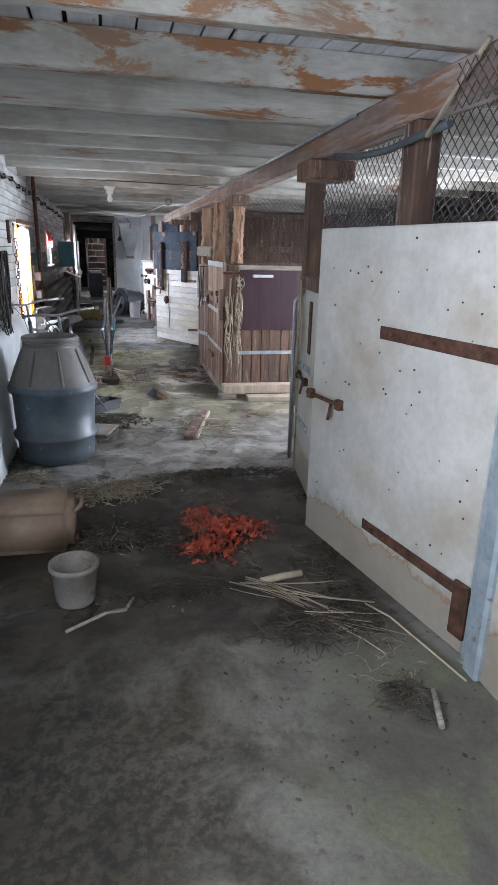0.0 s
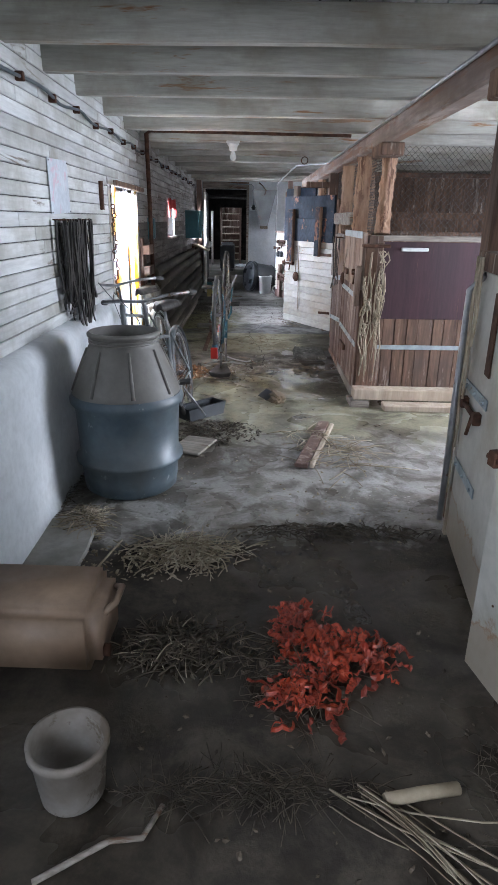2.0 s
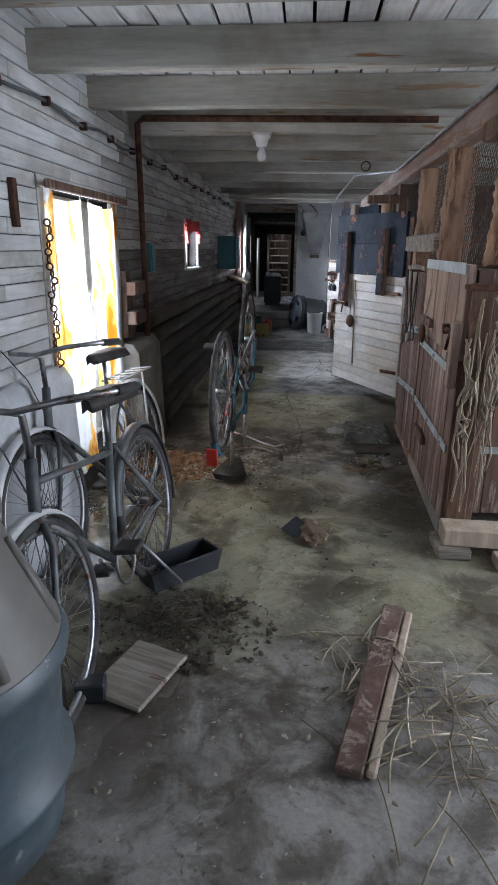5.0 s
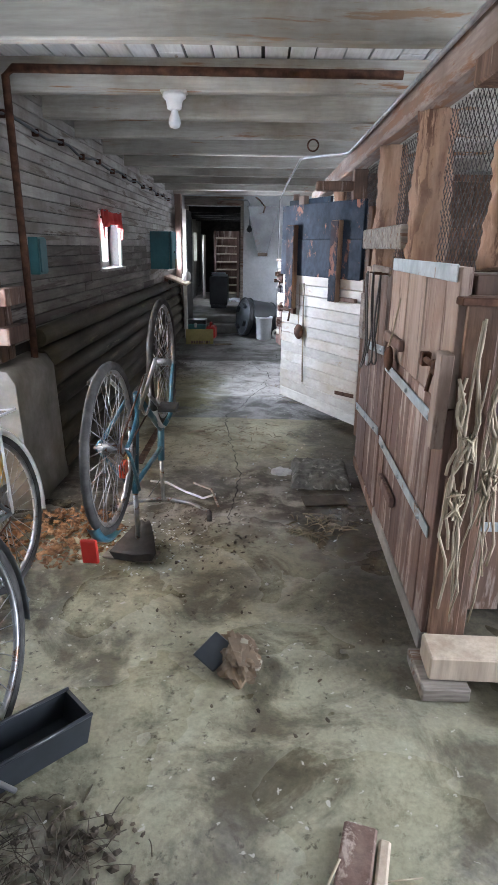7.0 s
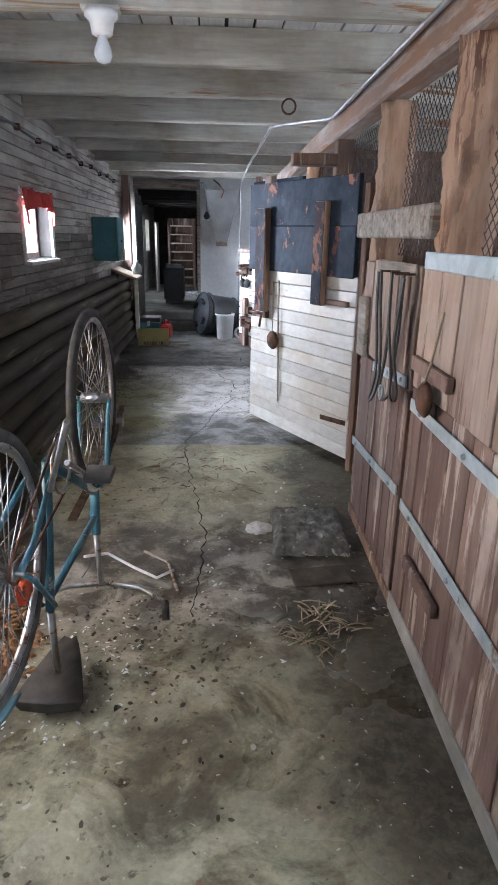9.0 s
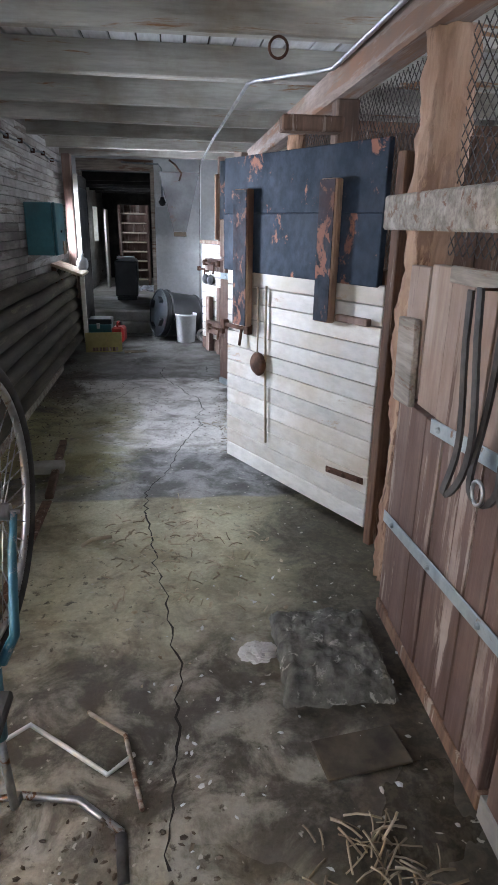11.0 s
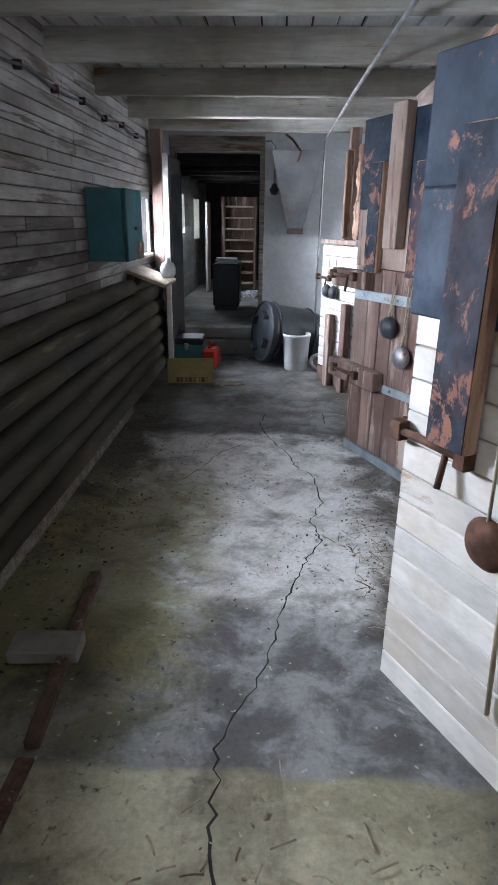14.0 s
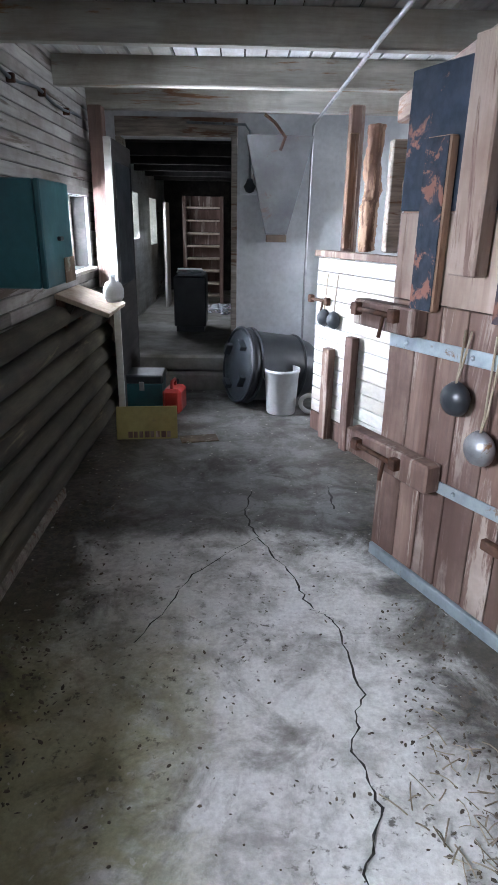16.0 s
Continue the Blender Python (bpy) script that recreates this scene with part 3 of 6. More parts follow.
BEAMS = [-2.3, -1.55, -0.8, -0.05, 0.7, 1.45, 2.22, 2.95, 3.68, 4.38, 4.98, 5.62, 6.41, 7.2, 8.05, 8.77, 9.46, 10.3, 11.17, 12.0, 12.93, 13.86, 14.72]
random.seed(5)
for y in BEAMS:
    bm = bmesh.new()
    a = random.uniform(-0.012, 0.012)
    n = 14
    rows = []
    for i in range(n + 1):
        x = LEFT - 0.05 + (RIGHT - LEFT + 0.1) * i / n
        sag = 0.010 * noise.noise(Vector((x * 0.9, y * 3, 0)))
        w = 0.037 + 0.004 * noise.noise(Vector((x * 2, y, 4)))
        yy = y + a * (x - 0.3) * 0.5
        zb = BEAM_Z + sag
        rows.append([bm.verts.new(p) for p in ((x, yy - w, zb + 0.008), (x, yy - w + 0.008, zb), (x, yy + w - 0.008, zb), (x, yy + w, zb + 0.008), (x, yy + w, TOP), (x, yy - w, TOP))])
    for r0, r1 in zip(rows, rows[1:]):
        for j in range(6):
            bm.faces.new((r0[j], r0[(j + 1) % 6], r1[(j + 1) % 6], r1[j]))
    bm.faces.new(rows[0])
    bm.faces.new(rows[-1][::-1])
    single("beam", bm, "rotten_beam" if 1.2 < y < 3.2 else "beam", "whitewashed wooden ceiling beam with flaking paint", "beam", "ceiling beams", "structure")

bm = bmesh.new()
box(bm, (1.30, 0.0, 2.045), (1.43, 14.0, 2.196), None, 0.012)
girder = single("girder", bm, "girder", "long stained wooden girder under the beams", "beam", kind="structure")


# ---- windows ----
def window(name, y0, y1, z0, z1, label, sheet=False):
    w = thing(name, label, "window", pose(LEFT, y0, z0), kind="structure")
    W, H = y1 - y0, z1 - z0
    frame_parts = [("window_frame", (-0.16, 0, 0), (-0.10, 0.045, H)), ("window_frame", (-0.16, W - 0.045, 0), (-0.10, W, H)), ("window_frame", (-0.16, 0.045, 0), (-0.10, W - 0.045, 0.045)), ("window_frame", (-0.16, 0.045, H - 0.045), (-0.10, W - 0.045, H))]
    for nm, lo, hi in frame_parts:
        bx(nm, "white_board", w, lo, hi)
    bx("window_mullion", "white_board", w, (-0.155, W / 2 - 0.02, 0.045), (-0.105, W / 2 + 0.02, H - 0.045))
    for k in (0, 1):
        bm = bmesh.new()
        box(bm, (-0.135, 0.045 + k * (W / 2 - 0.025), 0.045), (-0.131, W / 2 - 0.02 + k * (W / 2 - 0.025), H - 0.045))
        pane = part("pane", bm, "glass", w)
        pane.visible_shadow = False
    if not sheet:
        bx("window_sill", "white_board", w, (-0.10, -0.03, -0.03), (0.06, W + 0.03, -0.004))
    # reveal boards round the inside of the opening
    for lo, hi in (((-0.02, -0.07, -0.0), (0.022, -0.004, H)), ((-0.02, W + 0.004, 0), (0.022, W + 0.07, H)), ((-0.02, -0.07, H + 0.004), (0.022, W + 0.07, H + 0.06))):
        bx("casing", "white_plank", w, lo, hi)
    return w


window_1 = window("window_1", *WINDOWS[1], "tall doorway window hung with stained translucent sheet", True)
window_2 = window("window_2", *WINDOWS[2], "small bright window with a red scalloped curtain")
window_3 = window("window_3", *WINDOWS[3], "small bright window with white frame")


def distance_backdrop(name, lo, hi):
    bm = bmesh.new()
    box(bm, lo, hi)
    return single(name, bm, "sky_glow", "bright overcast daylight outside the window", "backdrop", kind="structure")


distance_backdrop("backdrop_windows", (-2.3, 3.0, -0.2), (-2.28, 21.0, 3.0))
distance_backdrop("backdrop_stalls", (5.6, -1.0, -0.2), (5.62, 16.0, 3.0))


def curtain_sheet():
    """Plastic sheet tacked up along its top edge, hanging in folds."""
    y0, y1, z0, z1 = WINDOWS[1]
    t = thing("plastic_curtain", "translucent plastic sheet with orange stains over the doorway", "curtain", pose(LEFT + 0.045, y0 - 0.06, z0))
    W, H = y1 - y0 + 0.12, z1 - z0
    for k in range(2):
        bm = bmesh.new()
        a, b = (0.0, W * 0.46) if k == 0 else (W * 0.5, W)
        grid = []
        for i in range(25):
            u = i / 24
            row = []
            for j in range(21):
                v = j / 20
                scallop = 0.05 * math.sin(u * math.pi) * v ** 6
                row.append(bm.verts.new((0.018 * math.sin(u * 17 + 2 * k) * (0.4 + 0.6 * v) + 0.012 * noise.noise(Vector((u * 4, v * 5, k))), a + (b - a) * u, v * H - scallop)))
            grid.append(row)
        for i in range(24):
            for j in range(20):
                bm.faces.new((grid[i][j], grid[i + 1][j], grid[i + 1][j + 1], grid[i][j + 1])).smooth = True
        part("sheet", bm, "sheet", t, "translucent white plastic with orange stains")
    bx("batten", "old_wood", t, (0.03, -0.06, H - 0.01), (0.06, W + 0.06, H + 0.03))
    return t


curtain_sheet()


def red_curtain():
    y0, y1, z0, z1 = WINDOWS[2]
    t = thing("window_curtain", "short red scalloped cloth curtain above the small window", "curtain", pose(LEFT + 0.02, y0 - 0.05, z1 - 0.14))
    W = y1 - y0 + 0.1
    bm = bmesh.new()
    rows = []
    for i in range(41):
        u = i / 40
        drop = 0.02 + 0.06 * abs(math.sin(u * math.pi)) if 0.12 < u < 0.88 else -0.05
        rows.append([bm.verts.new((0.02 + 0.014 * math.sin(u * 30), u * W, 0.19 + 0.01 * math.sin(u * 9))), bm.verts.new((0.03 + 0.02 * math.sin(u * 30 + 1), u * W, drop))])
    for a, b in zip(rows, rows[1:]):
        bm.faces.new((a[0], b[0], b[1], a[1])).smooth = True
    ob = part("cloth", bm, "red_cloth", t)
    mod = ob.modifiers.new("thickness", "SOLIDIFY")
    mod.thickness = 0.003
    tb("curtain_rod", "steel", t, [(0.02, -0.03, 0.19), (0.02, W + 0.03, 0.19)], 0.005)


red_curtain()


# ---- left wall: planks, base, logs ----
def base_block(name, y0, y1, top, foot, material, label):
    bm = bmesh.new()
    prof = [(LEFT - 0.02, -0.02), (foot + 0.02, -0.02), (foot, 0.1), (foot - 0.02, top - 0.08), (foot - 0.06, top - 0.015), (LEFT - 0.02, top)]
    n = 40
    rows = []
    for i in range(n + 1):
        y = y0 + (y1 - y0) * i / n
        rows.append([bm.verts.new((px + (0.012 * noise.noise(Vector((y * 2.2, pz * 3, 1))) if px > LEFT else 0), y, pz)) for px, pz in prof])
    for a, b in zip(rows, rows[1:]):
        for j in range(len(prof) - 1):
            bm.faces.new((a[j], b[j], b[j + 1], a[j + 1])).smooth = True
    bm.faces.new(rows[0])
    bm.faces.new(rows[-1][::-1])
    return single(name, bm, material, label, "wall base", kind="structure")


base_block("wall_base_near", NEAR, 6.38, 0.86, -0.73, "plaster", "whitewashed masonry wall base with worn top")
base_block("wall_base_middle", 7.52, 8.12, 0.80, -0.68, "concrete", "grey concrete pier at the foot of the wall")


def log_wall():
    w = thing("log_wall", "stacked dark mossy round logs along the wall foot", "log wall", pose(0, 0, 0), kind="structure")
    random.seed(11)
    for k in range(7):
        bm = bmesh.new()
        pts, rs = [], []
        r0 = random.uniform(0.061, 0.069)
        for i in range(31):
            y = 8.14 + (14.5 - 8.14) * i / 30
            pts.append((LEFT + 0.06 + 0.012 * (6 - k) + 0.012 * noise.noise(Vector((y, k * 3, 0))), y, 0.065 + k * 0.135 + 0.008 * noise.noise(Vector((y, k, 8)))))
            rs.append(r0 + 0.005 * noise.noise(Vector((y * 1.5, k, 2))))
        tube(bm, pts, rs, 14)
        part("log", bm, "log", w)


log_wall()
bm = bmesh.new()
box(bm, (-0.70, 9.3, -0.01), (-0.655, 12.7, 0.055), None, 0.008)
single("wall_foot_board", bm, "grey_wood", "pale worn board along the foot of the log wall", "board", kind="structure")


# ---- doors and gates of the stalls ----
def iron_strap(parent, a, b, z0, z1, h, y, material="rust"):
    """A flat iron strap with bolts, on the face at y, from a to b."""
    bm = bmesh.new()
    box(bm, (0, 0, -h / 2), (abs(b - a), 0.006, h / 2), None, 0.002)
    s = part("strap", bm, material, parent)
    s.matrix_basis = pose(min(a, b), y, z0 if a < b else z1, 0, -math.degrees(math.atan2((z1 - z0) * (1 if a < b else -1), abs(b - a))), 0)
    for i in range(3):
        bm = bmesh.new()
        bmesh.ops.create_icosphere(bm, subdivisions=1, radius=0.011, matrix=Matrix.Translation((abs(b - a) * (0.12 + 0.38 * i), 0.008, 0)))
        part("bolt", bm, material, s)
    return s


def slide_latch(parent, x, z, y, w=0.28, turn=0):
    """A sliding bolt with its handle and two keepers."""
    m = pose(x, y, z, 0, turn, 0)
    bm = bmesh.new()
    tube(bm, [m @ Vector((0, 0.02, 0)), m @ Vector((w, 0.02, 0))], 0.011)
    tube(bm, [m @ Vector((w * 0.25, 0.02, 0)), m @ Vector((w * 0.25, 0.035, -0.09))], 0.008)
    latch = part("latch", bm, "rust", parent, "rusty sliding bolt")
    for k in (0.05, 0.9):
        bx("keeper", "rust", latch, (w * k - 0.02, 0.0, -0.025), (w * k + 0.02, 0.034, 0.025), m)


def front_door():
    """Large white panelled stall door standing ajar, its face to the aisle at local +y."""
    m, L = along(1.28, 1.70, 1.04, 2.95)
    d = thing("stall_door", "large stained off-white stall door with iron straps, standing ajar", "stall door", m, kind="")
    bm = bmesh.new()
    n, k = 24, 24
    box(bm, (0.03, -0.045, 0.03), (L, 0.0, 1.615), None, 0.006)
    part("panel", bm, "white_panel", d)
    iron_strap(d, 0.72, 0.02, 1.185, 1.185, 0.055, 0.001, "rust")
    iron_strap(d, 0.73, 0.02, 0.285, 0.285, 0.05, 0.001, "rust")
    slide_latch(d, 0.97, 0.80, 0.0, 0.32)
    bx("edge_strip", "galvanised", d, (0.0, -0.05, 0.02), (0.028, 0.004, 1.08))
    bx("hinge_block", "rust", d, (0.02, 0.002, 0.10), (0.10, 0.02, 0.33))
    random.seed(21)
    bm = bmesh.new()
    for i in range(46):
        bmesh.ops.create_icosphere(bm, subdivisions=1, radius=random.uniform(0.003, 0.006), matrix=Matrix.Translation((random.uniform(0.08, L - 0.05), 0.001, random.uniform(0.3, 1.58))))
    part("nail_heads", bm, "rust", d)
    return d


front_door()

bm = bmesh.new()
box(bm, (1.28, -1.5, 0.0), (1.37, 1.66, 1.55), None, 0.01)
single("stall_partition", bm, "white_panel", "off-white stall front beside the big door", "partition", kind="structure")
bm = bmesh.new()
box(bm, (1.255, 1.60, 0.0), (1.40, 1.69, 2.05), None, 0.012)
single("door_post", bm, "galvanised", "pale blue-grey painted door post", "post", kind="structure")


def small_gate():
    """Narrow off-white gate behind the big door, edge trimmed with pipe and cord."""
    m, L = along(1.14, 3.02, 1.27, 3.90)
    d = thing("narrow_gate", "narrow worn off-white gate with a pipe and cords", "gate", m)
    bx("panel", "white_panel", d, (0.0, -0.06, 0.02), (L, 0.0, 1.28))
    bx("top_rail", "old_wood", d, (-0.02, -0.08, 1.285), (L + 0.02, 0.02, 1.36))
    bx("end_post", "white_panel", d, (L + 0.003, -0.055, 0.0), (L + 0.04, 0.01, 1.28))
    for z in (0.42, 0.80):
        iron_strap(d, L - 0.42, L - 0.01, z, z - 0.01, 0.045, 0.002, "galvanised")
    tb("pipe", "steel", d, [(L - 0.06, 0.05, 0.12), (L - 0.06, 0.055, 0.7), (L - 0.03, 0.05, 1.2), (L - 0.08, 0.0, 1.27)], 0.014)
    for k in range(4):
        random.seed(30 + k)
        tb("cord", "straw", d, [(L - 0.14 + 0.03 * k + random.uniform(-0.02, 0.02), 0.03 + 0.01 * random.random(), 1.34 - j * 0.12) for j in range(4 + 2 * k)], 0.006, 5)
    slide_latch(d, L - 0.35, 0.72, 0.0, 0.3)
    # plate on the panel; its dark colour stands for an open slot's shade
    bx("dark_slot", "rust", d, (0.5, 0.002, 0.9), (0.58, 0.008, 1.22))
    return d


small_gate()


def plank_parts(parent, material, x0, x1, z0, z1, y0, y1, count, seed, name="plank", ragged=0.0):
    """Upright planks side by side, each of its own width."""
    random.seed(seed)
    ws = [random.uniform(0.8, 1.25) for _ in range(count)]
    tot = sum(ws)
    x = x0
    for w in ws:
        w = w / tot * (x1 - x0)
        dz, dy = random.uniform(-ragged, ragged), random.uniform(-0.003, 0.003)
        bx(name, material, parent, (x + 0.002, y0 + dy, z0 + max(0, dz)), (x + w - 0.003, y1 + dy, z1 - abs(dz)), None, 0.003)
        x += w


def brown_gate():
    """Low red-brown gate of upright planks in two leaves, bound with galvanised strips."""
    m, L = along(1.2, 6.36, 1.25, 8.40)
    d = thing("plank_gate", "weathered red-brown plank gate bound with galvanised strips", "gate", m)
    plank_parts(d, "red_wood", 0.0, 1.12, 0.05, 0.93, -0.035, 0.0, 8, 40)
    plank_parts(d, "tan_wood", 0.0, 1.12, 0.933, 1.385, -0.033, 0.004, 7, 42, "upper_plank", 0.004)
    plank_parts(d, "red_wood", 1.16, L, 0.06, 0.90, -0.035, 0.0, 7, 41, "plank", 0.02)
    plank_parts(d, "tan_wood", 1.16, L, 0.903, 1.34, -0.035, 0.002, 6, 43, "upper_plank", 0.02)
    bx("top_strip", "galvanised", d, (0.02, 0.008, 1.335), (1.10, 0.014, 1.39))
    bx("top_strip", "grey_wood", d, (1.18, 0.006, 1.30), (1.70, 0.018, 1.345))
    for a, b, z0, z1 in ((0.03, 1.10, 0.86, 0.87), (1.18, 1.72, 0.93, 0.88), (0.03, 1.10, 0.47, 0.48), (1.17, L, 0.50, 0.42)):
        iron_strap(d, a, b, z0, z1, 0.045, 0.006, "galvanised")
    bx("foot_board", "concrete", d, (0.0, -0.03, 0.0), (1.14, 0.008, 0.075))
    bx("foot_board", "old_wood", d, (1.15, -0.03, 0.0), (L, 0.004, 0.058))
    bx("edge_post", "old_wood", d, (-0.035, -0.12, 0.0), (-0.004, -0.02, 1.30))
    bx("back_post", "old_wood", d, (0.0, -0.16, 0.0), (0.12, -0.045, 1.36))
    bx("mid_post", "old_wood", d, (1.09, -0.10, 0.0), (1.19, -0.04, 1.35))
    for x, z, w in ((0.72, 1.0, 0.36), (0.62, 0.30, 0.32)):
        bx("cleat", "red_wood", d, (x, 0.006, z), (x + w, 0.03, z + 0.05))
    bm = bmesh.new()
    lathe(bm, [(0.0, 0.0), (0.05, 0.002), (0.06, 0.012), (0.04, 0.03), (0.0, 0.035)], 20, pose(0.86, 0.03, 0.95, -90, 0, 0), False)
    part("hanging_cup", bm, "rust", d, "small dark iron cup on a cord")
    tb("cord", "straw", d, [(0.86, 0.012, 1.22), (0.865, 0.03, 1.08), (0.86, 0.05, 0.99)], 0.004, 6)
    bx("edge_batten", "tan_wood", d, (0.03, 0.008, 0.80), (0.10, 0.05, 1.12), pose(0, 0, 0, 0, -4, 0))
    slide_latch(d, 0.05, 1.06, 0.014, 0.2)
    bx("short_board", "grey_wood", d, (1.80, 0.008, 1.02), (1.95, 0.03, 1.30), pose(0, 0, 0, 0, 4, 0))
    return d


brown_gate()


def hanging_straps(name, label, at, seed, n, drop, spread, hang="leather"):
    """Loops of old straps hung from nails."""
    random.seed(seed)
    t = thing(name, label, "tack", at)
    for i in range(n):
        u = spread * i / max(1, n - 1) + random.uniform(-0.03, 0.03)
        d = drop * random.uniform(0.55, 1.0)
        w = random.uniform(0.02, 0.085)
        bm = bmesh.new()
        pts = []
        for k in range(25):
            a = k / 24
            s = math.sin(a * math.pi)
            pts.append(Vector((u + (a - 0.5) * 2 * w * (0.4 + s) + 0.022 * math.sin(a * 9 + i * 1.7), 0.02 + 0.016 * (i % 4) + 0.01 * math.sin(a * 12 + i), -d * s ** 0.7 + 0.02 * math.sin(a * 7 + i))))
        half = random.uniform(0.009, 0.016)
        rows = []
        for k, p in enumerate(pts):
            rows.append([bm.verts.new(p + Vector(q)) for q in ((-half, -0.003, 0), (half, -0.003, 0), (half, 0.004, 0), (-half, 0.004, 0))])
        for a, b in zip(rows, rows[1:]):
            for j in range(4):
                bm.faces.new((a[j], a[(j + 1) % 4], b[(j + 1) % 4], b[j]))
        part("strap", bm, hang, t)
        if i % 3 == 1:
            bm = bmesh.new()
            ring(bm, (u, 0.045, -d + 0.01), (0, 1, 0), 0.028, 0.005, 18, 6)
            part("buckle_ring", bm, "steel", t, "steel ring")
        tb("nail", "rust", t, [(u, -0.02, 0.012), (u, 0.05, 0.012)], 0.004, 6)
    return t


# harness on the left wall: local y points into the aisle
hanging_straps("harness", "tangle of black leather harness straps on wall nails", pose(LEFT + 0.02, 5.55, 1.44, 0, 0, -90), 50, 26, 0.70, 0.70, "harness_leather")
hanging_straps("halter", "worn leather halter hung over the plank gate", along(1.19, 7.55, 1.24, 8.40)[0] @ pose(0, 0, 1.3), 51, 3, 0.55, 0.16)


def twine():
    """Old baler twine hung in loops and loose ends from a peg on the corner of the stall."""
    t = thing("twine_bundle", "bundle of old frayed twine hung on the gate post", "twine", pose(1.27, 6.32, 0.0))
    random.seed(52)
    for k in range(26):
        x0, top = random.choice((random.uniform(-0.06, 0.02), random.uniform(0.05, 0.11))), random.uniform(0.95, 1.3)
        n, low = 9, random.uniform(0.12, 0.75)
        pts = [(x0 + 0.03 * noise.noise(Vector((q * 0.6, k, 0))) + 0.015 * math.sin(q * 1.1 + k), -0.02 - 0.03 * abs(noise.noise(Vector((q * 0.5, k, 4)))), top + (low - top) * q / (n - 1)) for q in range(n)]
        tb("cord", "straw", t, pts, random.uniform(0.003, 0.0065), 5)
    for k, (x0, z0) in enumerate(((-0.03, 0.62), (-0.01, 0.82), (0.07, 0.7), (0.08, 1.2))):
        bm = bmesh.new()
        tube(bm, [(x0 + 0.035 * math.cos(q * 1.9 + k) * (0.5 + 0.5 * math.sin(q)), -0.035 + 0.012 * math.sin(q * 2.3), z0 + 0.05 * math.sin(q * 1.3)) for q in range(22)], 0.005, 5)
        part("knot", bm, "straw", t)
    bx("peg", "rust", t, (-0.08, -0.02, 1.27), (0.14, 0.05, 1.295))


twine()


def white_door():
    """White boarded stall door with a dark blue board above, swung out into the aisle."""
    m, L = along(1.29, 8.76, 0.765, 9.74)
    d = thing("boarded_door", "white boarded stall door topped with chipped dark blue boards, swung open", "stall door", m)
    rows = 13
    for i in range(rows):
        z0 = 0.17 + (1.225 - 0.17) * i / rows
        z1 = 0.17 + (1.225 - 0.17) * (i + 1) / rows
        bx("board", "white_board", d, (0.0, -0.03, z0 + 0.0015), (L, 0.0, z1 - 0.002), None, 0.003)
    bx("upper_board", "blue_paint", d, (0.03, -0.02, 1.215), (L + 0.02, 0.012, 1.49))
    bx("upper_board", "blue_paint", d, (0.03, -0.02, 1.4905), (L + 0.02, 0.010, 1.75))
    batten = bx("batten", "bark_wood", d, (0.25, 0.014, 1.05), (0.35, 0.055, 1.62), None, 0.006, "upright batten with chipped blue and red paint")
    bx("painted_face", "flaked_paint", batten, (0.254, 0.0555, 1.054), (0.346, 0.059, 1.616), None, 0.001)
    batten = bx("batten", "bark_wood", d, (0.86, 0.014, 0.95), (0.98, 0.055, 1.60), None, 0.006, "upright batten with chipped blue and red paint")
    bx("painted_face", "flaked_paint", batten, (0.864, 0.0555, 0.954), (0.976, 0.059, 1.596), None, 0.001)
    bx("cleat", "red_wood", d, (0.05, 0.002, 1.06), (0.24, 0.03, 1.09))
    slide_latch(d, 0.88, 0.93, 0.0, 0.26)
    tb("cord", "straw", d, [(0.75, 0.012, 1.16), (0.745, 0.014, 0.9), (0.735, 0.012, 0.6), (0.72, 0.013, 0.36)], 0.006, 6)
    tb("cord", "straw", d, [(0.82, 0.012, 1.15), (0.80, 0.02, 0.95), (0.79, 0.03, 0.80)], 0.004, 6)
    bm = bmesh.new()
    lathe(bm, [(0.0, 0.0), (0.055, 0.0), (0.062, 0.012), (0.05, 0.026), (0.0, 0.03)], 24, pose(0.79, 0.012, 0.77, -90, 0, 0), False)
    part("feed_cup", bm, "rust", d, "round rusty iron disc on a cord")
    iron_strap(d, 0.02, 0.26, 0.39, 0.37, 0.03, 0.001)
    for z in (0.25, 0.75, 1.2):
        bx("back_brace", "old_wood", d, (0.03, -0.075, z), (L - 0.04, -0.034, z + 0.08))
    bx("hinge_stile", "old_wood", d, (-0.045, -0.07, 0.10), (-0.004, 0.0, 1.70))
    return d


white_door()


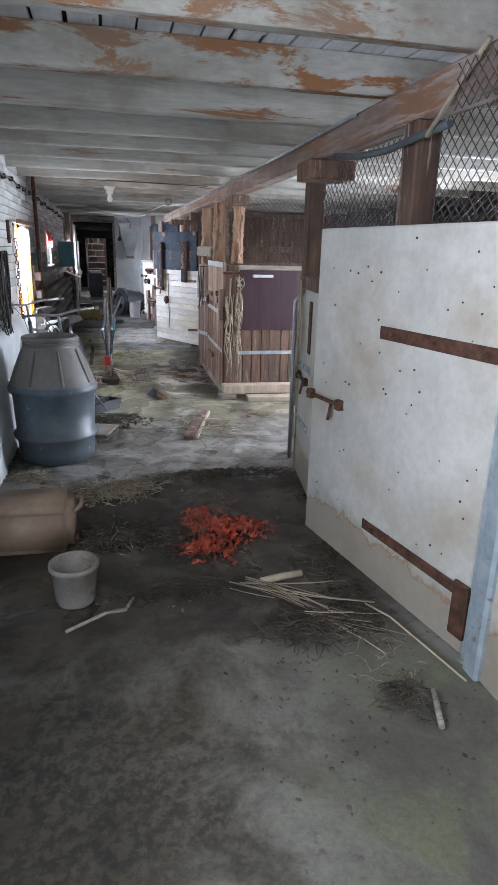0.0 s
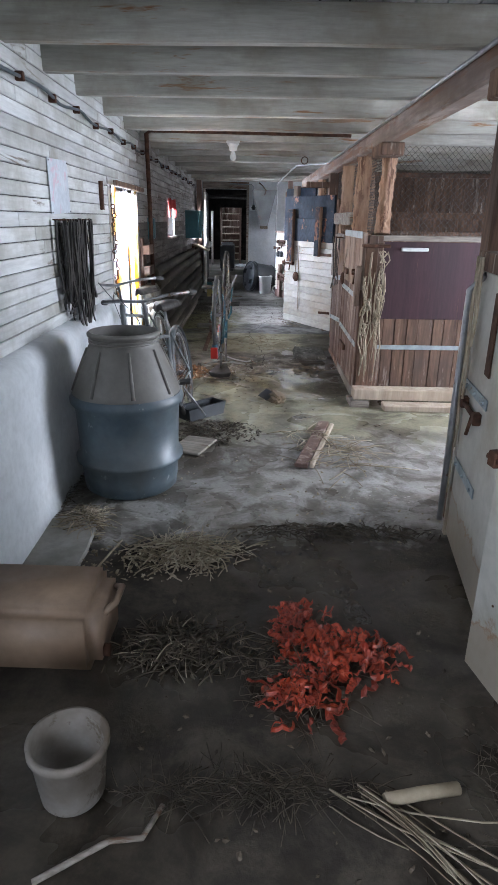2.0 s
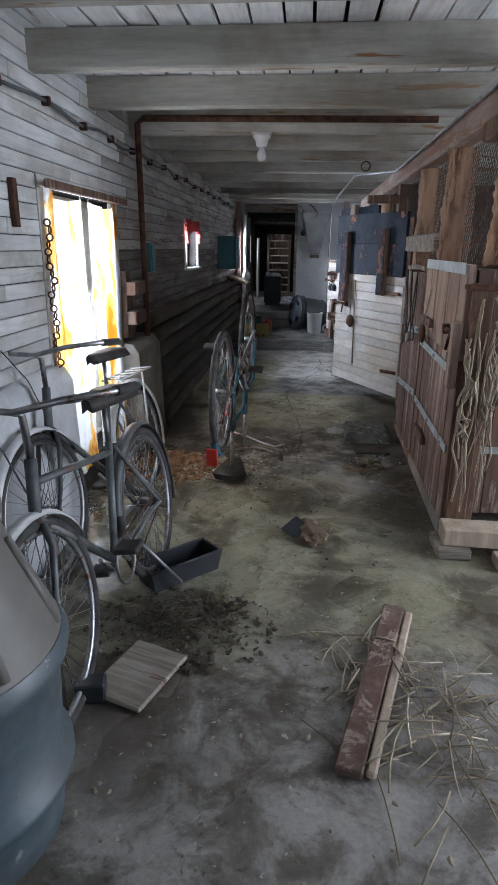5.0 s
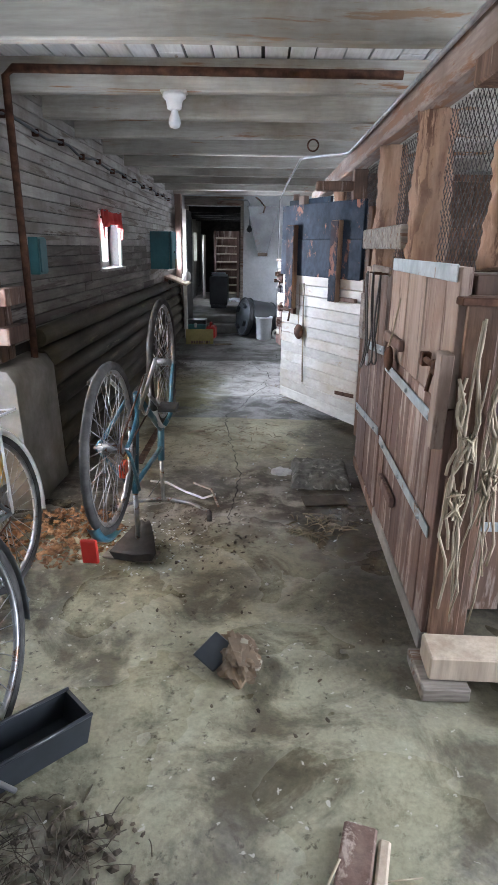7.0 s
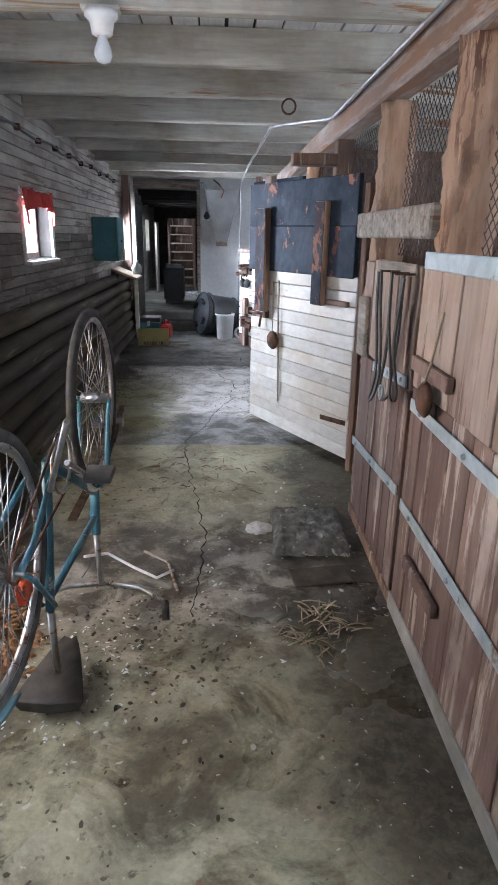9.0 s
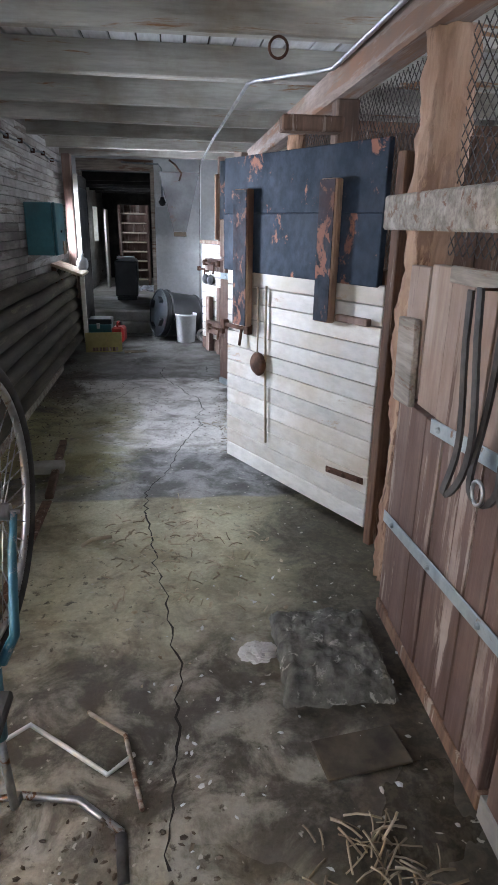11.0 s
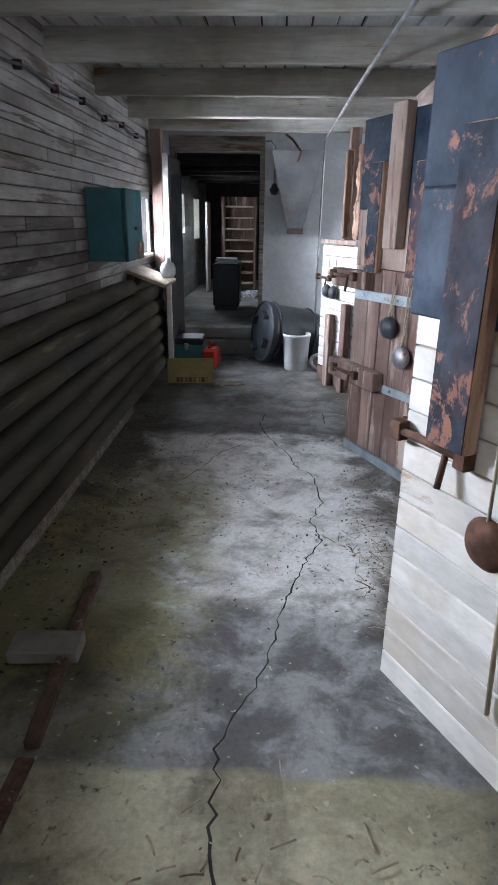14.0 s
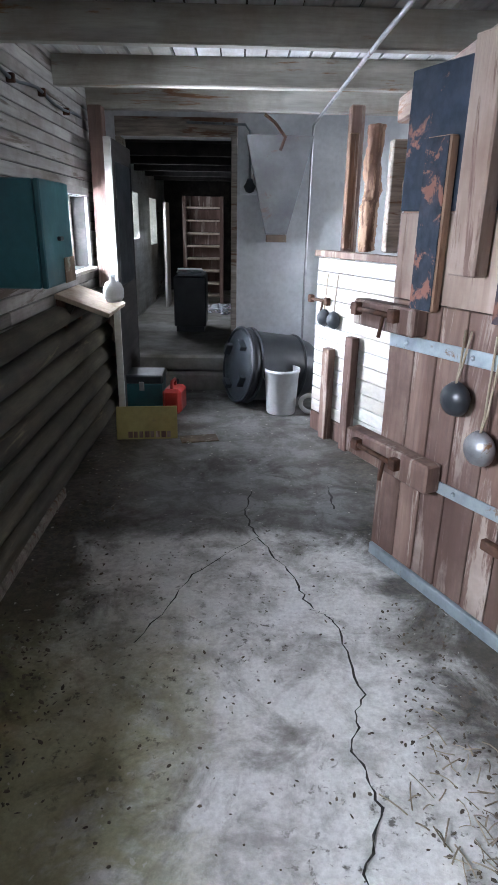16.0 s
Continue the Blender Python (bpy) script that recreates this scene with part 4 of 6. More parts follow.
def tall_door(name, x0, y0, x1, y1, label, tall=True):
    """Plank door of the far stalls; local +y faces the aisle."""
    m, L = along(x0, y0, x1, y1)
    d = thing(name, label, "stall door", m)
    plank_parts(d, "red_wood", 0.0, L, 0.06, 1.16, -0.04, 0.0, 7, 60)
    bx("foot_strip", "galvanised", d, (0.0, -0.04, 0.0), (L, 0.008, 0.055))
    iron_strap(d, 0.02, L - 0.01, 1.02, 1.0, 0.055, 0.001, "galvanised")
    iron_strap(d, 0.02, L - 0.01, 0.51, 0.475, 0.05, 0.001, "galvanised")
    bx("upper_panel", "tan_wood", d, (0.02, -0.03, 1.165), (L, 0.004, 1.48))
    bx("upper_board", "blue_paint", d, (0.0, -0.03, 1.485), (L, 0.008, 1.95))
    batten = bx("batten", "bark_wood", d, (0.66, 0.010, 1.14), (0.78, 0.05, 1.72), None, 0.006)
    bx("painted_face", "flaked_paint", batten, (0.664, 0.0505, 1.144), (0.776, 0.054, 1.716), None, 0.001)
    batten = bx("batten", "bark_wood", d, (0.26, 0.010, 1.14), (0.38, 0.05, 1.70), None, 0.006)
    bx("painted_face", "flaked_paint", batten, (0.264, 0.0505, 1.144), (0.376, 0.054, 1.696), None, 0.001)
    bx("upright", "tan_wood", d, (0.46, 0.010, 1.28), (0.58, 0.075, 1.98), None, 0.006, "pale raw wooden upright")
    bx("bolt_block", "red_wood", d, (0.72, 0.004, 1.04), (1.10, 0.075, 1.145), None, 0.008)
    slide_latch(d, 0.80, 1.11, 0.076, 0.28)
    bx("bolt_block", "red_wood", d, (0.55, 0.004, 0.47), (1.08, 0.08, 0.585), None, 0.008)
    slide_latch(d, 0.70, 0.54, 0.081, 0.3)
    bx("cleat", "rust", d, (0.02, 0.002, 0.36), (0.3, 0.03, 0.40))
    for cx, cz, mat in ((0.50, 0.86, "black_plastic"), (0.36, 0.72, "steel")):
        bm = bmesh.new()
        lathe(bm, [(0.0, 0.0), (0.05, 0.002), (0.064, 0.02), (0.055, 0.045), (0.02, 0.06), (0.0, 0.06)], 24, pose(cx, 0.012, cz, -90, 0, 0), False)
        part("drinking_cup", bm, mat, d)
        tb("cord", "straw", d, [(cx + 0.02, 0.012, 1.10), (cx + 0.005, 0.03, cz + 0.12), (cx, 0.045, cz + 0.05)], 0.004, 6)
        tb("cord", "straw", d, [(cx - 0.01, 0.012, 1.10), (cx - 0.005, 0.03, cz + 0.12), (cx, 0.045, cz + 0.05)], 0.004, 6)
    return d


tall_door("plank_door", 1.3, 11.26, 0.907, 12.11, "red-brown plank stall door with dark blue top boards, swung open")


def low_white_door():
    m, L = along(1.3, 12.9, 0.83, 13.92)
    d = thing("low_boarded_door", "low white boarded stall door with two props, swung open", "stall door", m)
    for i in range(12):
        z0 = 0.14 + 1.08 * i / 12
        bx("board", "white_board", d, (0.0, -0.035, z0 + 0.003), (L, 0.0, z0 + 0.087), None, 0.004)
    bx("foot_board", "red_wood", d, (0.0, -0.04, 0.0), (L, 0.003, 0.135))
    bx("top_rail", "red_wood", d, (-0.02, -0.06, 1.225), (L + 0.02, 0.02, 1.265))
    bx("prop", "red_wood", d, (0.84, 0.004, 0.0), (0.92, 0.06, 0.64))
    bx("prop", "red_wood", d, (0.58, 0.004, 0.0), (0.66, 0.06, 0.76))
    slide_latch(d, 0.95, 0.94, 0.0, 0.24)
    for cx in (0.86, 0.98):
        bm = bmesh.new()
        lathe(bm, [(0.0, 0.0), (0.05, 0.002), (0.06, 0.02), (0.04, 0.05), (0.0, 0.055)], 20, pose(cx, 0.004, 0.83, -90, 0, 0), False)
        part("drinking_cup", bm, "black_plastic", d)
        tb("cord", "straw", d, [(cx, 0.008, 1.12), (cx, 0.025, 0.88)], 0.004, 6)
    return d


low_white_door()

# stall side panel across the bay
side = thing("stall_side", "stall side of brown planks below a dark purple painted sheet", "partition", pose(0, 0, 0), kind="structure")
plank_parts(side, "old_wood", 1.33, 3.2, 0.05, 0.68, 6.555, 6.585, 17, 70)
bx("purple_sheet", "purple", side, (1.34, 6.545, 0.67), (3.2, 6.553, 1.31), None, 0.002, "dark purple painted sheet")
bx("top_rail", "grey_wood", side, (1.30, 6.53, 1.315), (3.2, 6.60, 1.36))
bx("metal_strip", "galvanised", side, (1.33, 6.548, 0.40), (3.2, 6.553, 0.44))
bx("white_handle", "white_plastic", side, (1.55, 6.515, 1.235), (1.78, 6.543, 1.265), None, 0.008)
bx("corner_post", "old_wood", side, (1.30, 6.50, 0.0), (1.40, 6.60, 1.31))

# two squared timbers on the floor in front of it
for lo, hi, mm in (((1.17, 6.12, 0.055), (2.4, 6.26, 0.145), "pale_wood"), ((1.40, 5.98, 0.0), (2.5, 6.10, 0.05), "pale_wood")):
    bm = bmesh.new()
    box(bm, (0, -0.07, 0), (hi[0] - lo[0], 0.07, hi[2] - lo[2]), None, 0.006)
    single("timber", bm, mm, "pale sawn timber lying on the floor by the stall", "timber", "timbers", at=pose(lo[0], (lo[1] + hi[1]) / 2, lo[2], 0, 0, -2))
bm = bmesh.new()
box(bm, (1.14, 6.08, 0.0), (1.30, 6.30, 0.052), None, 0.005)
single("wood_block", bm, "grey_wood", "short pale offcut under the timber end", "wood block")


def pole(name, x, y, z0, z1, r, material, label, seed, square=False):
    bm = bmesh.new()
    if square:
        box(bm, (x - r, y - r, z0), (x + r, y + r, z1), None, 0.01)
    else:
        pts = [(x + 0.02 * noise.noise(Vector((k * 0.35, seed, 0))), y + 0.02 * noise.noise(Vector((k * 0.35, seed, 5))), z0 + (z1 - z0) * k / 14) for k in range(15)]
        pts = [Vector(p).lerp(Vector(q), f / 5) for p, q in zip(pts, pts[1:]) for f in range(5)] + [Vector(pts[-1])]
        tube(bm, pts, [r * (1 + 0.10 * noise.noise(Vector((k * 0.14, seed, 9)))) for k in range(len(pts))], 28)
        for v in bm.verts:
            d = Vector((v.co.x - x, v.co.y - y, 0))
            v.co += d * (0.28 * noise.noise(Vector((d.x * 30, d.y * 30, v.co.z * 3 + seed))) + 0.26 * noise.noise(Vector((d.x * 75, d.y * 75, v.co.z * 14))) + 0.14 * noise.noise(Vector((d.x * 130, d.y * 130, v.co.z * 40))))
    return single(name, bm, material, label, "post", "stall posts", "structure")


pole("post", 1.40, 7.62, 0.0, 2.05, 0.085, "bark_wood", "thick peeled log post carrying the girder", 1)
pole("post", 1.40, 8.63, 0.0, 2.05, 0.08, "bark_wood", "thick peeled log post carrying the girder", 2)
pole("post", 1.40, 6.62, 1.365, 2.05, 0.055, "bark_wood", "peeled log post on the stall rail", 3)
pole("post", 1.36, 2.62, 0.0, 2.05, 0.06, "old_wood", "dark square stall post", 5, True)
pole("post", 1.40, 2.80, 0.0, 2.05, 0.035, "grey_wood", "grey stall post", 6, True)
pole("post", 1.37, 4.05, 0.0, 2.05, 0.055, "old_wood", "dark square stall post", 7, True)
pole("post", 1.38, 9.85, 0.0, 2.05, 0.06, "old_wood", "dark stall post", 9, True)
pole("post", 1.38, 11.15, 0.0, 2.05, 0.06, "bark_wood", "thick peeled log post carrying the girder", 10)
pole("post", 1.38, 12.75, 0.0, 2.05, 0.06, "old_wood", "dark stall post", 11, True)
pole("post", 1.10, 14.35, 0.0, 2.2, 0.05, "red_wood", "red-brown post by the end wall", 12, True)

for x0, y0, z0, x1, y1, z1, mm in ((1.22, 3.75, 1.93, 1.52, 4.0, 2.04, "old_wood"), (1.28, 6.35, 1.95, 1.46, 6.75, 2.04, "old_wood"), (1.27, 7.62, 1.43, 1.315, 8.96, 1.55, "grey_wood"), (1.0, 9.55, 1.86, 1.3, 9.66, 1.93, "old_wood")):
    bm = bmesh.new()
    box(bm, (x0, y0, z0), (x1, y1, z1), None, 0.008)
    single("bracket_block", bm, mm, "weathered wooden block fixed to the stall posts", "wood block", "bracket blocks", "structure")


# ---- stall interiors ----
def partition(y, x0, x1, h, seed):
    w = thing("partition", "dark wooden stall partition", "partition", pose(0, 0, 0), kind="structure")
    plank_parts(w, "old_wood", x0, x1, 0.0, h, y, y + 0.04, 14, seed)
    bx("top_rail", "old_wood", w, (x0, y - 0.02, h + 0.003), (x1, y + 0.06, h + 0.07))


partition(4.32, 1.45, RIGHT, 1.35, 80)
partition(8.80, 1.45, RIGHT, 1.5, 81)
# height added to hide the lit end wall beyond
partition(11.25, 1.45, RIGHT, 2.1, 82)
partition(13.3, 1.40, RIGHT, 1.5, 83)
partition(0.6, 1.45, RIGHT, 1.5, 84)
partition(8.0, 1.6, RIGHT, 1.3, 85)


def wire_mesh(name, origin, u, w, h, pitch, label):
    """Diamond wire netting over w x h metres."""
    bm = bmesh.new()
    o, u, up = Vector(origin), Vector(u), Vector((0, 0, 1))
    n = int((w + h) / pitch) + 1
    nrm = u.cross(up)
    for k in range(n):
        for s in (0, 1):
            a = k * pitch - h
            p0, p1 = (a, 0.0), (a + h, h)
            if p0[0] < 0:
                p0 = (0.0, -a)
            if p1[0] > w:
                p1 = (w, w - a)
            if p1[0] - p0[0] < 0.01:
                continue
            if s:
                p0, p1 = (w - p0[0], p0[1]), (w - p1[0], p1[1])
            tube(bm, [o + u * p0[0] + up * p0[1] + nrm * 0.003 * s, o + u * p1[0] + up * p1[1] + nrm * 0.003 * s], 0.0022, 3)
    return single(name, bm, "wire", label, "netting", "stall netting", "stuff")


NET = "rusty diamond wire netting above the stall boards"
wire_mesh("wire_netting", (1.40, 1.7, 1.55), (0, 1, 0), 2.35, 0.5, 0.06, NET)
wire_mesh("wire_netting", (1.45, 6.58, 1.36), (1, 0, 0), 1.7, 0.68, 0.05, NET)
wire_mesh("wire_netting", (1.44, 6.65, 1.35), (0, 1, 0), 2.05, 0.7, 0.05, NET)
wire_mesh("wire_netting", (1.44, 8.85, 1.2), (0, 1, 0), 2.3, 0.85, 0.05, NET)
wire_mesh("wire_netting", (1.45, 4.34, 1.42), (1, 0, 0), 2.0, 0.62, 0.06, NET)
wire_mesh("wire_netting", (1.25, 0.3, 2.0), (0, 1, 0), 1.9, 0.15, 0.05, NET)


for k, (x, y, z0, z1, r) in enumerate(((1.02, 13.95, 1.27, 1.98, 0.035), (1.12, 13.75, 1.27, 2.0, 0.05), (1.22, 13.55, 1.27, 1.9, 0.045), (1.28, 13.30, 1.27, 2.04, 0.06))):
    pole("post", x, y, z0, z1, r, ("old_wood", "bark_wood", "grey_wood", "bark_wood")[k], "weathered upright above the low stall door", 40 + k, k % 2 == 0)


# ---- things along the left wall ----
def plastic_drum():
    d = thing("plastic_drum", "dusty blue-grey plastic drum with a ribbed conical shoulder, open on top", "drum", pose(-0.40, 4.49, 0.0))
    bm = bmesh.new()
    lathe(bm, [(0.0, 0.012), (0.235, 0.0), (0.262, 0.02), (0.27, 0.08), (0.275, 0.17), (0.302, 0.187), (0.302, 0.208), (0.277, 0.225), (0.287, 0.50), (0.310, 0.517), (0.314, 0.543), (0.298, 0.57)], 48, None, False)
    part("body", bm, "drum_plastic", d)
    bm = bmesh.new()
    lathe(bm, [(0.297, 0.571), (0.285, 0.60), (0.19, 0.825), (0.182, 0.835), (0.184, 0.872), (0.194, 0.878), (0.194, 0.892), (0.183, 0.90), (0.176, 0.90), (0.17, 0.82), (0.26, 0.57), (0.26, 0.04), (0.0, 0.03)], 48, None, False)
    part("shoulder", bm, "drum_cone", d, "dusty grey-brown conical shoulder")
    for k in range(8):
        a = k * math.tau / 8 + 0.3
        u = Vector((math.cos(a), math.sin(a), 0))
        tb("rib", "drum_cone", d, [u * 0.288 + Vector((0, 0, 0.585)), u * 0.245 + Vector((0, 0, 0.70)), u * 0.197 + Vector((0, 0, 0.815))], [0.012, 0.010, 0.007], 8)
    for z in (0.845, 0.86):
        bm = bmesh.new()
        ring(bm, (0, 0, z), (0, 0, 1), 0.185, 0.004, 48, 6)
        part("thread", bm, "drum_cone", d)


plastic_drum()


def jerrycan():
    d = thing("canister", "dirty tan plastic canister lying on its side", "canister", pose(-0.21, 3.03, 0.0, 0, 0, 178))
    bm = bmesh.new()
    box(bm, (0.0, -0.16, 0.0), (0.55, 0.16, 0.27))
    bmesh.ops.bevel(bm, geom=bm.edges[:], offset=0.045, segments=4, affect="EDGES")
    for f in bm.faces:
        f.smooth = True
    part("body", bm, "tan_plastic", d)
    bm = bmesh.new()
    lathe(bm, [(0.0, 0.0), (0.022, 0.0), (0.022, 0.02), (0.0, 0.022)], 16, pose(-0.001, 0.09, 0.07, 0, -90, 0), False)
    part("cap", bm, "rust", d, "dark screw cap")
    tb("handle", "tan_plastic", d, [(0.0, -0.10, 0.20), (-0.035, -0.07, 0.22), (-0.035, 0.03, 0.22), (0.0, 0.06, 0.20)], 0.012)


jerrycan()


def pail(name, x, y, r0, r1, h, material, label, rimmed=True, tilt=0):
    d = thing(name, label, "bucket", pose(x, y, 0, tilt, 0, 20))
    bm = bmesh.new()
    lathe(bm, [(0.0, 0.004), (r0 - 0.006, 0.0), (r0, 0.01), (r1, h - 0.025), (r1 + 0.008, h - 0.022), (r1 + 0.008, h), (r1 - 0.004, h), (r0 - 0.006, 0.02), (0.0, 0.016)], 36, None, False)
    part("body", bm, material, d)
    if rimmed:
        tb("handle", "steel", d, [Vector((p.x, 0.02 + abs(p.z) * 0.12, h - 0.05 - p.z * 0.7)) for p in arc((0, 0, 0), r1 + 0.012, 0, math.pi, 16)], 0.003, 6, label="wire handle")
    return d


pail("dirty_pail", -0.19, 2.45, 0.085, 0.10, 0.19, "mud_white", "small mud-caked white pail standing on the floor", False)
pail("white_bucket", 0.635, 14.29, 0.115, 0.135, 0.36, "white_plastic", "clean white plastic bucket on the floor")


def wheel(parent, x, z, seed):
    """Bicycle wheel: hub, rim, tyre, spokes."""
    bm = bmesh.new()
    tube(bm, [(x, -0.05, z), (x, 0.05, z)], 0.02, 10)
    tube(bm, [(x, -0.07, z), (x, 0.07, z)], 0.006, 6)
    hub = part("wheel", bm, "chrome", parent)
    bm = bmesh.new()
    ring(bm, (x, 0, z), (0, 1, 0), 0.325, 0.018, 56, 8)
    part("tyre", bm, "rubber", hub, "dusty grey tyre")
    bm = bmesh.new()
    ring(bm, (x, 0, z), (0, 1, 0), 0.302, 0.011, 56, 6)
    part("rim", bm, "chrome", hub)
    bm = bmesh.new()
    for k in range(36):
        a = k * math.tau / 36
        b = a + (0.5 if k % 2 else -0.5)
        s = 0.03 if (k // 2) % 2 else -0.03
        tube(bm, [(x + 0.018 * math.cos(b), s, z + 0.018 * math.sin(b)), (x + 0.30 * math.cos(a), 0, z + 0.30 * math.sin(a))], 0.0017, 4)
    tagged(part("spokes", bm, "chrome", hub), kind="stuff")


def mudguard(bm, x, z, a0, a1):
    rows = []
    for i in range(21):
        a = a0 + (a1 - a0) * i / 20
        rows.append([bm.verts.new((x + rr * math.cos(a), yy, z + rr * math.sin(a))) for rr, yy in ((0.352, -0.026), (0.368, -0.012), (0.368, 0.012), (0.352, 0.026), (0.362, 0.01), (0.362, -0.01))])
    for a, b in zip(rows, rows[1:]):
        for j in range(6):
            bm.faces.new((a[j], a[(j + 1) % 6], b[(j + 1) % 6], b[j])).smooth = True


def bicycle(at, label, paint, saddle_z=0.9, bar_z=1.0, rack=False, guards=True, seed=0, reflector=False, base=1.05):
    """Rear wheel's foot at the origin, local x forward."""
    b = thing("bicycle", label, "bicycle", at, "bicycles")
    R, WB = 0.343, base
    wheel(b, 0.0, R, seed)
    wheel(b, WB, R, seed)
    crank, seat, head, headlow = (0.44, 0, 0.29), (0.28, 0, 0.72), (0.86, 0, 0.82), (0.90, 0, 0.68)
    for nm, p, q, r in (("seat_tube", crank, seat, 0.015), ("top_tube", (0.29, 0, 0.68), (0.87, 0, 0.78), 0.013), ("down_tube", crank, headlow, 0.016), ("head_tube", (0.852, 0, 0.85), (0.905, 0, 0.66), 0.019)):
        tb(nm, paint, b, [p, q], r, 10)
    for s in (-1, 1):
        tb("chain_stay", paint, b, [(0.42, s * 0.03, 0.29), (0.12, s * 0.055, R), (0, s * 0.06, R)], 0.009)
        tb("seat_stay", paint, b, [(0.28, s * 0.02, 0.70), (0.08, s * 0.055, 0.43), (0, s * 0.06, R)], 0.008)
        tb("fork_blade", paint, b, [(0.905, s * 0.02, 0.66), (0.93, s * 0.052, 0.60), (1.0, s * 0.055, 0.42), (WB, s * 0.058, R)], [0.013, 0.012, 0.010, 0.008])
        tb("pedal_arm", "chrome", b, [(0.44, s * 0.06, 0.29), (0.44 + s * 0.12, s * 0.075, 0.29 + s * 0.11)], 0.009)
        bx("pedal", "rubber", b, (0.44 + s * 0.12 - 0.045, s * 0.12 - 0.045, 0.28 + s * 0.11), (0.44 + s * 0.12 + 0.045, s * 0.12 + 0.045, 0.30 + s * 0.11))
    bm = bmesh.new()
    ring(bm, (0.44, 0.045, 0.29), (0, 1, 0), 0.09, 0.006, 28, 6)
    part("chainring", bm, "chrome", b)
    tb("chain", "rust", b, [(0.44, 0.045, 0.385), (0.0, 0.045, R + 0.035), (-0.03, 0.045, R), (0.0, 0.045, R - 0.035), (0.44, 0.045, 0.195)], 0.004, 5)
    tb("seat_post", "chrome", b, [seat, (0.255, 0, saddle_z - 0.03)], 0.012)
    bm = bmesh.new()
    rows = []
    for i in range(9):
        u = i / 8
        w = 0.09 * (1 - u) ** 0.8 + 0.02
        rows.append([bm.verts.new((0.14 + 0.27 * u, w * c, saddle_z + h)) for c, h in ((-1, -0.03), (-0.8, 0.012), (0, 0.025), (0.8, 0.012), (1, -0.03), (0, -0.015))])
    for p, q in zip(rows, rows[1:]):
        for j in range(6):
            bm.faces.new((p[j], p[(j + 1) % 6], q[(j + 1) % 6], q[j])).smooth = True
    bm.faces.new(rows[0])
    bm.faces.new(rows[-1][::-1])
    part("saddle", bm, "leather", b, "worn black saddle")
    tb("stem", "chrome", b, [(0.852, 0, 0.85), (0.84, 0, bar_z - 0.02), (0.88, 0, bar_z)], 0.012)
    bar = tb("handlebar", "chrome", b, [(0.66, -0.29, bar_z), (0.78, -0.27, bar_z + 0.015), (0.87, -0.15, bar_z + 0.02), (0.88, 0, bar_z), (0.87, 0.15, bar_z + 0.02), (0.78, 0.27, bar_z + 0.015), (0.66, 0.29, bar_z)], 0.011)
    for s in (-1, 1):
        tb("grip", "rubber", bar, [(0.65, s * 0.292, bar_z - 0.001), (0.77, s * 0.272, bar_z + 0.013)], 0.016)
    tb("brake_cable", "black_cable", b, [(0.80, -0.2, bar_z + 0.02), (0.95, -0.14, bar_z + 0.08), (0.93, -0.03, bar_z - 0.1), (0.88, -0.02, 0.75)], 0.003, 5)
    if guards:
        bm = bmesh.new()
        mudguard(bm, 0, R, 0.25, 3.5)
        part("mudguard", bm, paint if not rack else "white_plastic", b)
    else:
        bm = bmesh.new()
        mudguard(bm, 0, R, 1.7, 2.66)
        part("mudguard", bm, paint, b)
    bm = bmesh.new()
    mudguard(bm, WB, R, 0.3 if guards else 1.6, 2.7)
    part("mudguard", bm, "white_plastic", b, "white front mudguard")
    tb("kickstand", "steel", b, [(0.30, 0.05, 0.30), (0.18, 0.16, 0.03)], 0.008)
    if rack:
        for s in (-1, 1):
            tb("rack_stay", "white_plastic", b, [(0, s * 0.07, R), (-0.05, s * 0.075, 0.74)], 0.006)
            tb("rack_rail", "white_plastic", b, [(-0.22, s * 0.06, 0.74), (0.2, s * 0.06, 0.75)], 0.006)
        for k in range(5):
            tb("rack_bar", "white_plastic", b, [(-0.2 + 0.09 * k, -0.06, 0.745), (-0.2 + 0.09 * k, 0.06, 0.745)], 0.004)
    if reflector:
        bx("reflector", "red_plastic", b, (-0.375, -0.03, 0.52), (-0.36, 0.03, 0.62), None, 0.004, "bright red tail reflector")
        bx("side_reflector", "orange_net", b, (0.10, -0.012, 0.48), (0.17, 0.012, 0.54), None, 0.004, "orange spoke reflector")
    return b


bicycle(pose(-0.19, 5.84, 0, 0, 0, -93) @ pose(0, 0, 0, 8, 0, 0), "old grey bicycle with dark saddle leaning by the wall", "bike_frame", base=0.98)
bicycle(pose(-0.47, 6.74, 0, 0, 0, -97) @ pose(0, 0, 0, 8, 0, 0), "dark bicycle with a white luggage rack leaning by the doorway", "bike_frame", rack=True)
turned = pose(0, 0, 0, 0, 0, 87.5) @ pose(0, 0, 0, 0, -8.5, 0) @ pose(0, 0, 0, 180, 0, 0)
turned.translation = Vector((0.0, 6.68, 0.665)) - turned.to_3x3() @ Vector((0, 0, 0.343))
bicycle(turned, "blue and grey bicycle turned upside down on saddle and handlebar", "bike_blue", 0.985, 1.12, guards=False, reflector=True)


